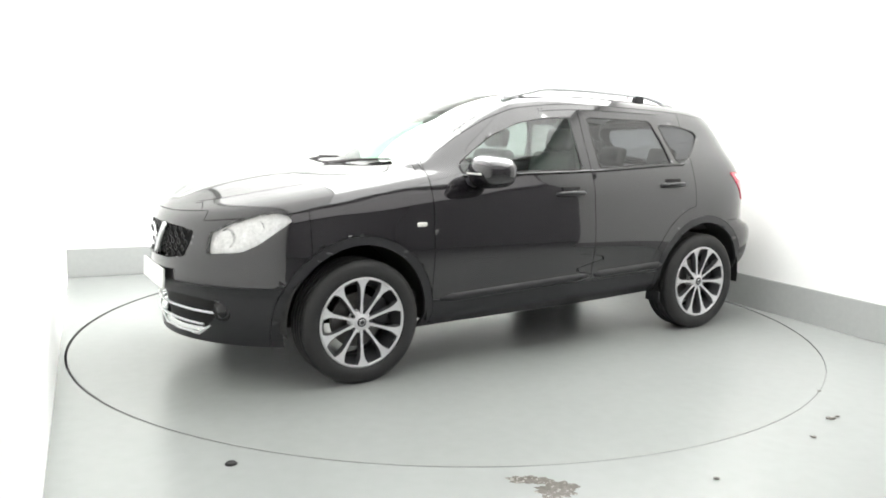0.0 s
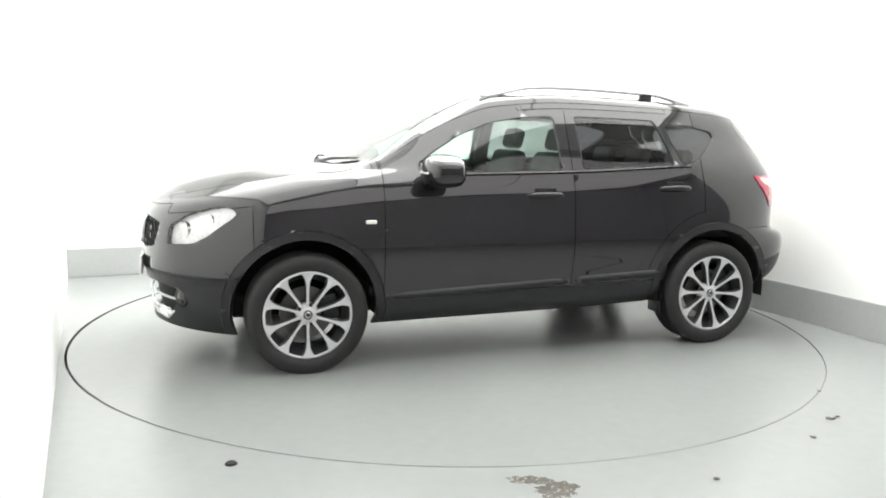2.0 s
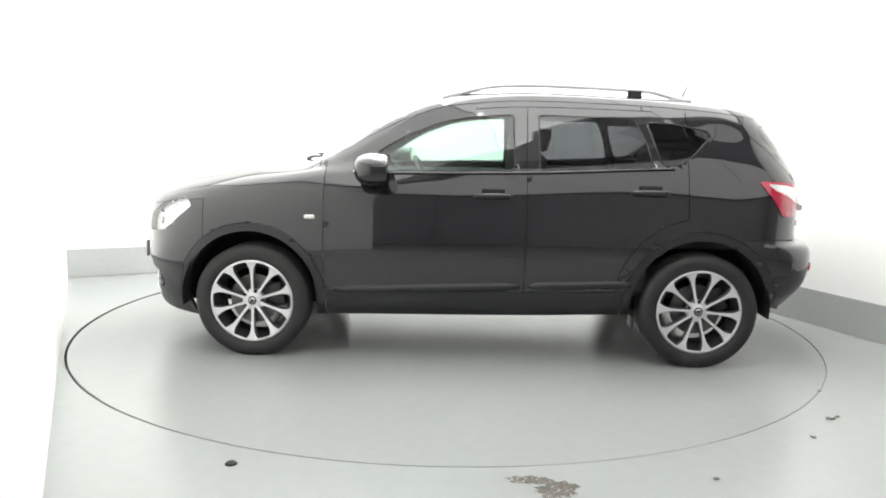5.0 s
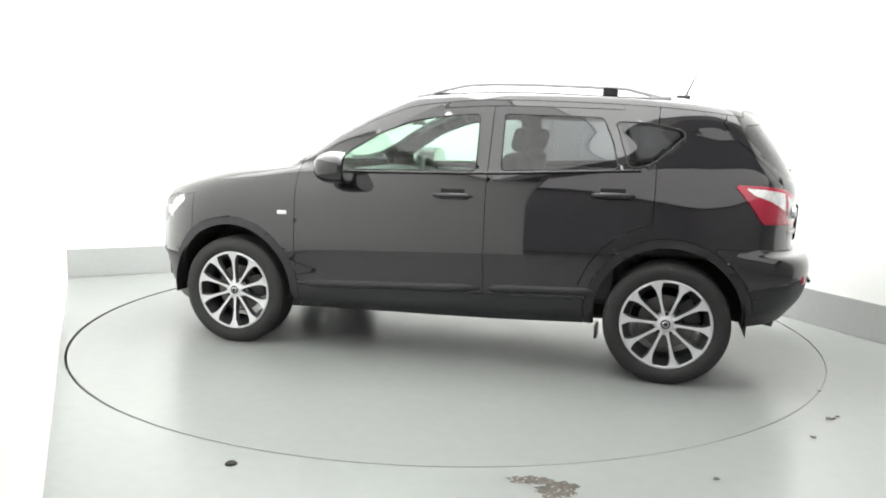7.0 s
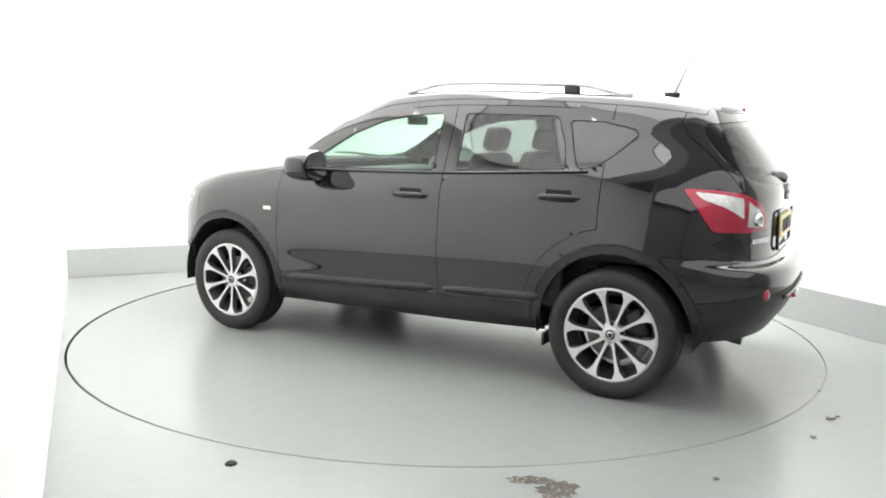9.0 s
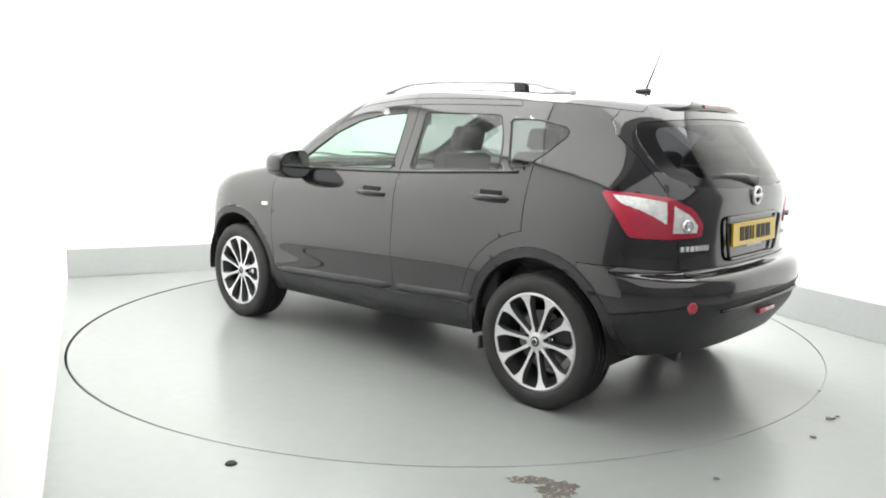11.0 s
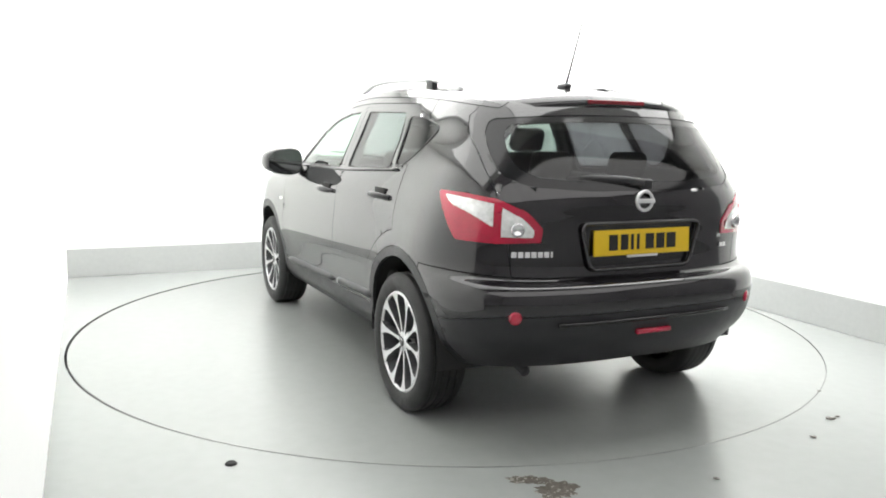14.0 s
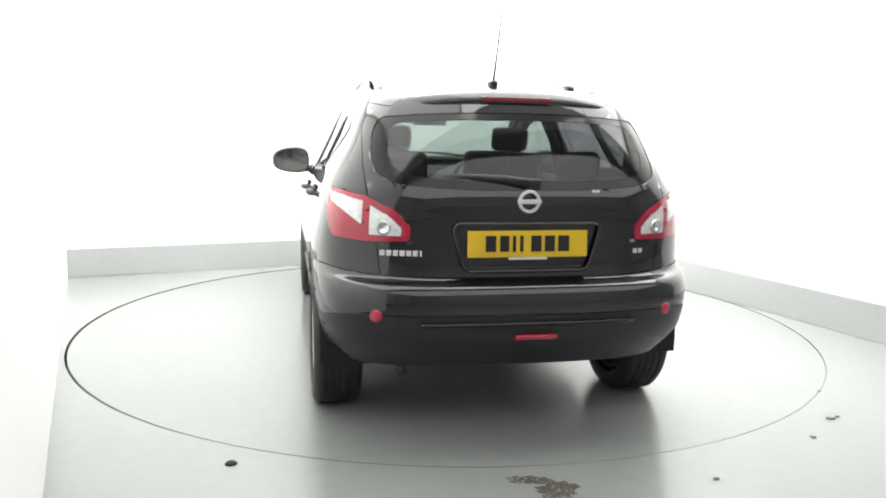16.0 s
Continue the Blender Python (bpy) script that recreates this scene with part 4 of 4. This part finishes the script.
    for y, w in ((0.165, 0.045), (0.105, 0.04), (0.062, 0.014), (0.03, 0.014), (-0.035, 0.045), (-0.095, 0.045), (-0.157, 0.05)):
        part("plate_bar", rbox((0.004, w, 0.068), (-2.0195, y, 0.882), 0.001, (0, 3, 0)), INK, plate, smooth=False)
    part("plate_caption", rbox((0.004, 0.17, 0.01), (-2.0165, 0, 0.818), 0.001), mat("white_caption", (0.7, 0.7, 0.7), 0.5, var=0.02), plate, smooth=False)
    dent = [(-2.008, y, z) for y, z in rounded([(-0.275, 0.762), (0.275, 0.762), (0.33, 0.965), (-0.33, 0.965)], 0.04)]
    part("plate_surround", ring_tube(dent, 0.009, 8), PAINT, car, "raised black plate surround")
    for y0, w in ((0.62, 0.022), (0.593, 0.022), (0.566, 0.022), (0.539, 0.022), (0.512, 0.022), (0.485, 0.022), (0.462, 0.008)):
        y = y0 - 0.005
        x = -2.003 + 0.5 * (1 - (1 - (y / 0.83) ** 3.1) ** (1 / 3.1))
        part("model_mark", rbox((0.008, w, 0.024), (x - 0.005, y, 0.838), 0.002, (0, 0, -18)), BRIGHT, car, smooth=False)
    for y, w in ((-0.51, 0.02), (-0.538, 0.02)):
        x = -2.003 + 0.5 * (1 - (1 - (abs(y) / 0.83) ** 3.1) ** (1 / 3.1))
        part("model_mark", rbox((0.008, w, 0.02), (x - 0.005, y, 0.838), 0.002, (0, 0, 18)), BRIGHT, car, smooth=False)
    part("fog_light", rbox((0.03, 0.19, 0.024), (-2.086, -0.025, 0.492), 0.008), RED, car, "slim red rear fog light", sharp=60)
    pts = []
    for i in range(23):
        y = -0.47 + 0.94 * i / 22
        pts.append((-2.102 + 0.5 * (1 - (1 - (abs(y) / 0.865) ** 3.1) ** (1 / 3.1)), y, 0.552))
    part("bumper_crease", tube(pts, 0.009, 6), GLOSS_BLACK, car)
    # aerial
    aerial = part("aerial", tube([(-1.36, 0, 1.58), (-1.41, 0, 1.70), (-1.50, 0, 1.93)], [0.007, 0.0052, 0.0038], 8), SEAL, car, "thin black whip aerial")
    part("aerial_base", rbox((0.09, 0.04, 0.03), (-1.35, 0, 1.584), 0.012), PLASTIC, aerial, sharp=60)
    # front wipers
    for y0, y1 in ((-0.52, 0.02), (0.05, 0.5)):
        pts = [(1.13 - 0.16 * (y0 / 0.65) ** 2 + 0.02, y0, 1.142), (1.10 - 0.16 * (((y0 + y1) / 2) / 0.65) ** 2, (y0 + y1) / 2, 1.172), (1.08 - 0.2 * (y1 / 0.65) ** 2, y1, 1.182)]
        part("front_wiper", tube(pts, [0.014, 0.01, 0.006], 6), SEAL, car, "black windscreen wiper")
    part("scuttle", tube([(1.10 - 0.25 * (y / 0.7) ** 2, y, 1.13) for y in [-0.66 + 1.32 * i / 20 for i in range(21)]], 0.03, 8, flat=0.5), PLASTIC, car, "black plastic scuttle")
    # cabin
    part("cabin_floor", rbox((2.6, 1.5, 0.06), (-0.35, 0, 0.42), 0.02), TRIM, car, smooth=False)
    part("boot_floor", rbox((0.75, 1.1, 0.06), (-1.58, 0, 0.72), 0.02), TRIM, car, smooth=False)
    part("parcel_shelf", rbox((0.42, 1.15, 0.025), (-1.60, 0, 1.09), 0.01), TRIM, car, smooth=False)
    for s in (1, -1):
        part("door_lining", rbox((1.1, 0.05, 0.66), (0.29, s * 0.79, 0.74), 0.02), TRIM, car, sharp=60)
        part("door_lining", rbox((0.72, 0.05, 0.68), (-0.66, s * 0.785, 0.76), 0.02), TRIM, car, sharp=60)
        part("boot_lining", rbox((0.7, 0.05, 0.5), (-1.42, s * 0.68, 0.92), 0.02), TRIM, car, sharp=60)
        bm = tube([(-0.29, s * 0.775, 1.06), (-0.30, s * 0.70, 1.3), (-0.31, s * 0.60, 1.5)], [0.06, 0.05, 0.05], 8, flat=0.5)
        part("pillar_trim", bm, TRIM, car)
    dash = prism([(0.55, 0.62), (0.46, 0.8), (0.5, 0.98), (0.58, 1.07), (0.78, 1.09), (1.02, 1.06), (1.02, 0.6)], -0.72, 0.72)
    bmesh.ops.bevel(dash, geom=dash.edges[:], offset=0.03, segments=3, affect="EDGES")
    part("dashboard", dash, TRIM, car, "dark moulded dashboard", sharp=60)
    wheel_ring = [(0.19 * math.cos(a), 0, 0.19 * math.sin(a)) for a in (2 * math.pi * k / 32 for k in range(32))]
    bm = ring_tube(wheel_ring, 0.016, 8)
    rbox((0.33, 0.03, 0.05), (0, 0, 0), 0.012, bm=bm)
    rbox((0.05, 0.03, 0.18), (0, 0, -0.09), 0.012, bm=bm)
    rbox((0.13, 0.05, 0.11), (0, 0, -0.01), 0.02, bm=bm)
    bm.transform(pose(0.36, -0.37, 0.98, 0, 0, 90) @ pose(0, 0, 0, 24, 0, 0))
    part("steering_wheel", bm, TRIM, car, "dark leather steering wheel", sharp=60)
    for y in (0.37, -0.37):
        seat(car, "front_seat", -0.02, y)
    seat(car, "rear_seat", -0.86, 0, 1.28, 0.5, -18, heads=3)
    part("rear_view_mirror", rbox((0.03, 0.24, 0.065), (0.38, 0, 1.42), 0.012), TRIM, car, sharp=60)
    return car


CAR = build_car()


# ---- floor marks ----
def floor_marks():
    # a bolt hole: its dark inside is drawn as a low black disc
    for x, y, r in ((-0.856, -2.482, 0.026),):
        bm = bmesh.new()
        bmesh.ops.create_cone(bm, cap_ends=True, segments=20, radius1=r, radius2=r * 0.75, depth=0.008)
        bm.transform(pose(x, y, 0.004))
        tagged(part("floor_bolt_hole", bm, DARK, sharp=40), "dark round disc drawn for a bolt hole in the floor", "bolt")
    rng = random.Random(4)
    for x, y, w, d in ((0.34, -2.575, 0.075, 0.04), (0.44, -2.655, 0.085, 0.07)):
        bm = bmesh.new()
        n = 60
        ph = [rng.uniform(0, 6.28) for _ in range(6)]
        ring = []
        for k in range(n):
            a = 2 * math.pi * k / n
            f = 1 + sum(0.16 / (i * 0.5 + 1) * math.sin((3 * i + 2) * a + ph[i]) for i in range(6))
            ring.append(bm.verts.new((x + w * f * math.cos(a), y + d * f * math.sin(a), 0.0015)))
        mid = bm.verts.new((x, y, 0.0025))
        for k in range(n):
            bm.faces.new((mid, ring[k], ring[(k + 1) % n]))
        tagged(part("floor_stain", bm, STAIN, smooth=False), "brown flaking stain on the floor paint", "stain", group="stains on the floor")
    for x, y, r in ((1.881, -1.833, 0.022), (1.93, -1.80, 0.012), (1.686, -2.076, 0.015), (1.09, -2.529, 0.014), (2.02, -1.42, 0.012)):
        bm = bmesh.new()
        bmesh.ops.create_icosphere(bm, subdivisions=1, radius=r)
        for v in bm.verts:
            v.co = Vector((v.co.x * rng.uniform(0.8, 1.5) + x, v.co.y * rng.uniform(0.6, 1.0) + y, max(0.0, v.co.z * 0.3 + r * 0.25)))
        tagged(part("paint_flake", bm, STAIN, smooth=False), "small flake of loose floor paint", "debris", group="flakes on the floor")


floor_marks()


def motions():
    """The turntable turns evenly and carries the car."""
    car_rows, table_rows = [], []
    for i in range(33):
        t = i * 0.5
        a = 212.881 - 6.8774 * t - 0.0167 * (t - 8) ** 2
        c, s = math.cos(radians(a)), math.sin(radians(a))
        ox, oy = -0.1904, 0.1058
        car_rows.append((t, pose(c * ox - s * oy, s * ox + c * oy, 0, 0, 0, a)))
        table_rows.append((t, pose(0.0063, -0.0017, 0, 0, 0, a)))
    walk(TABLE, table_rows)
    walk(CAR, car_rows)


motions()
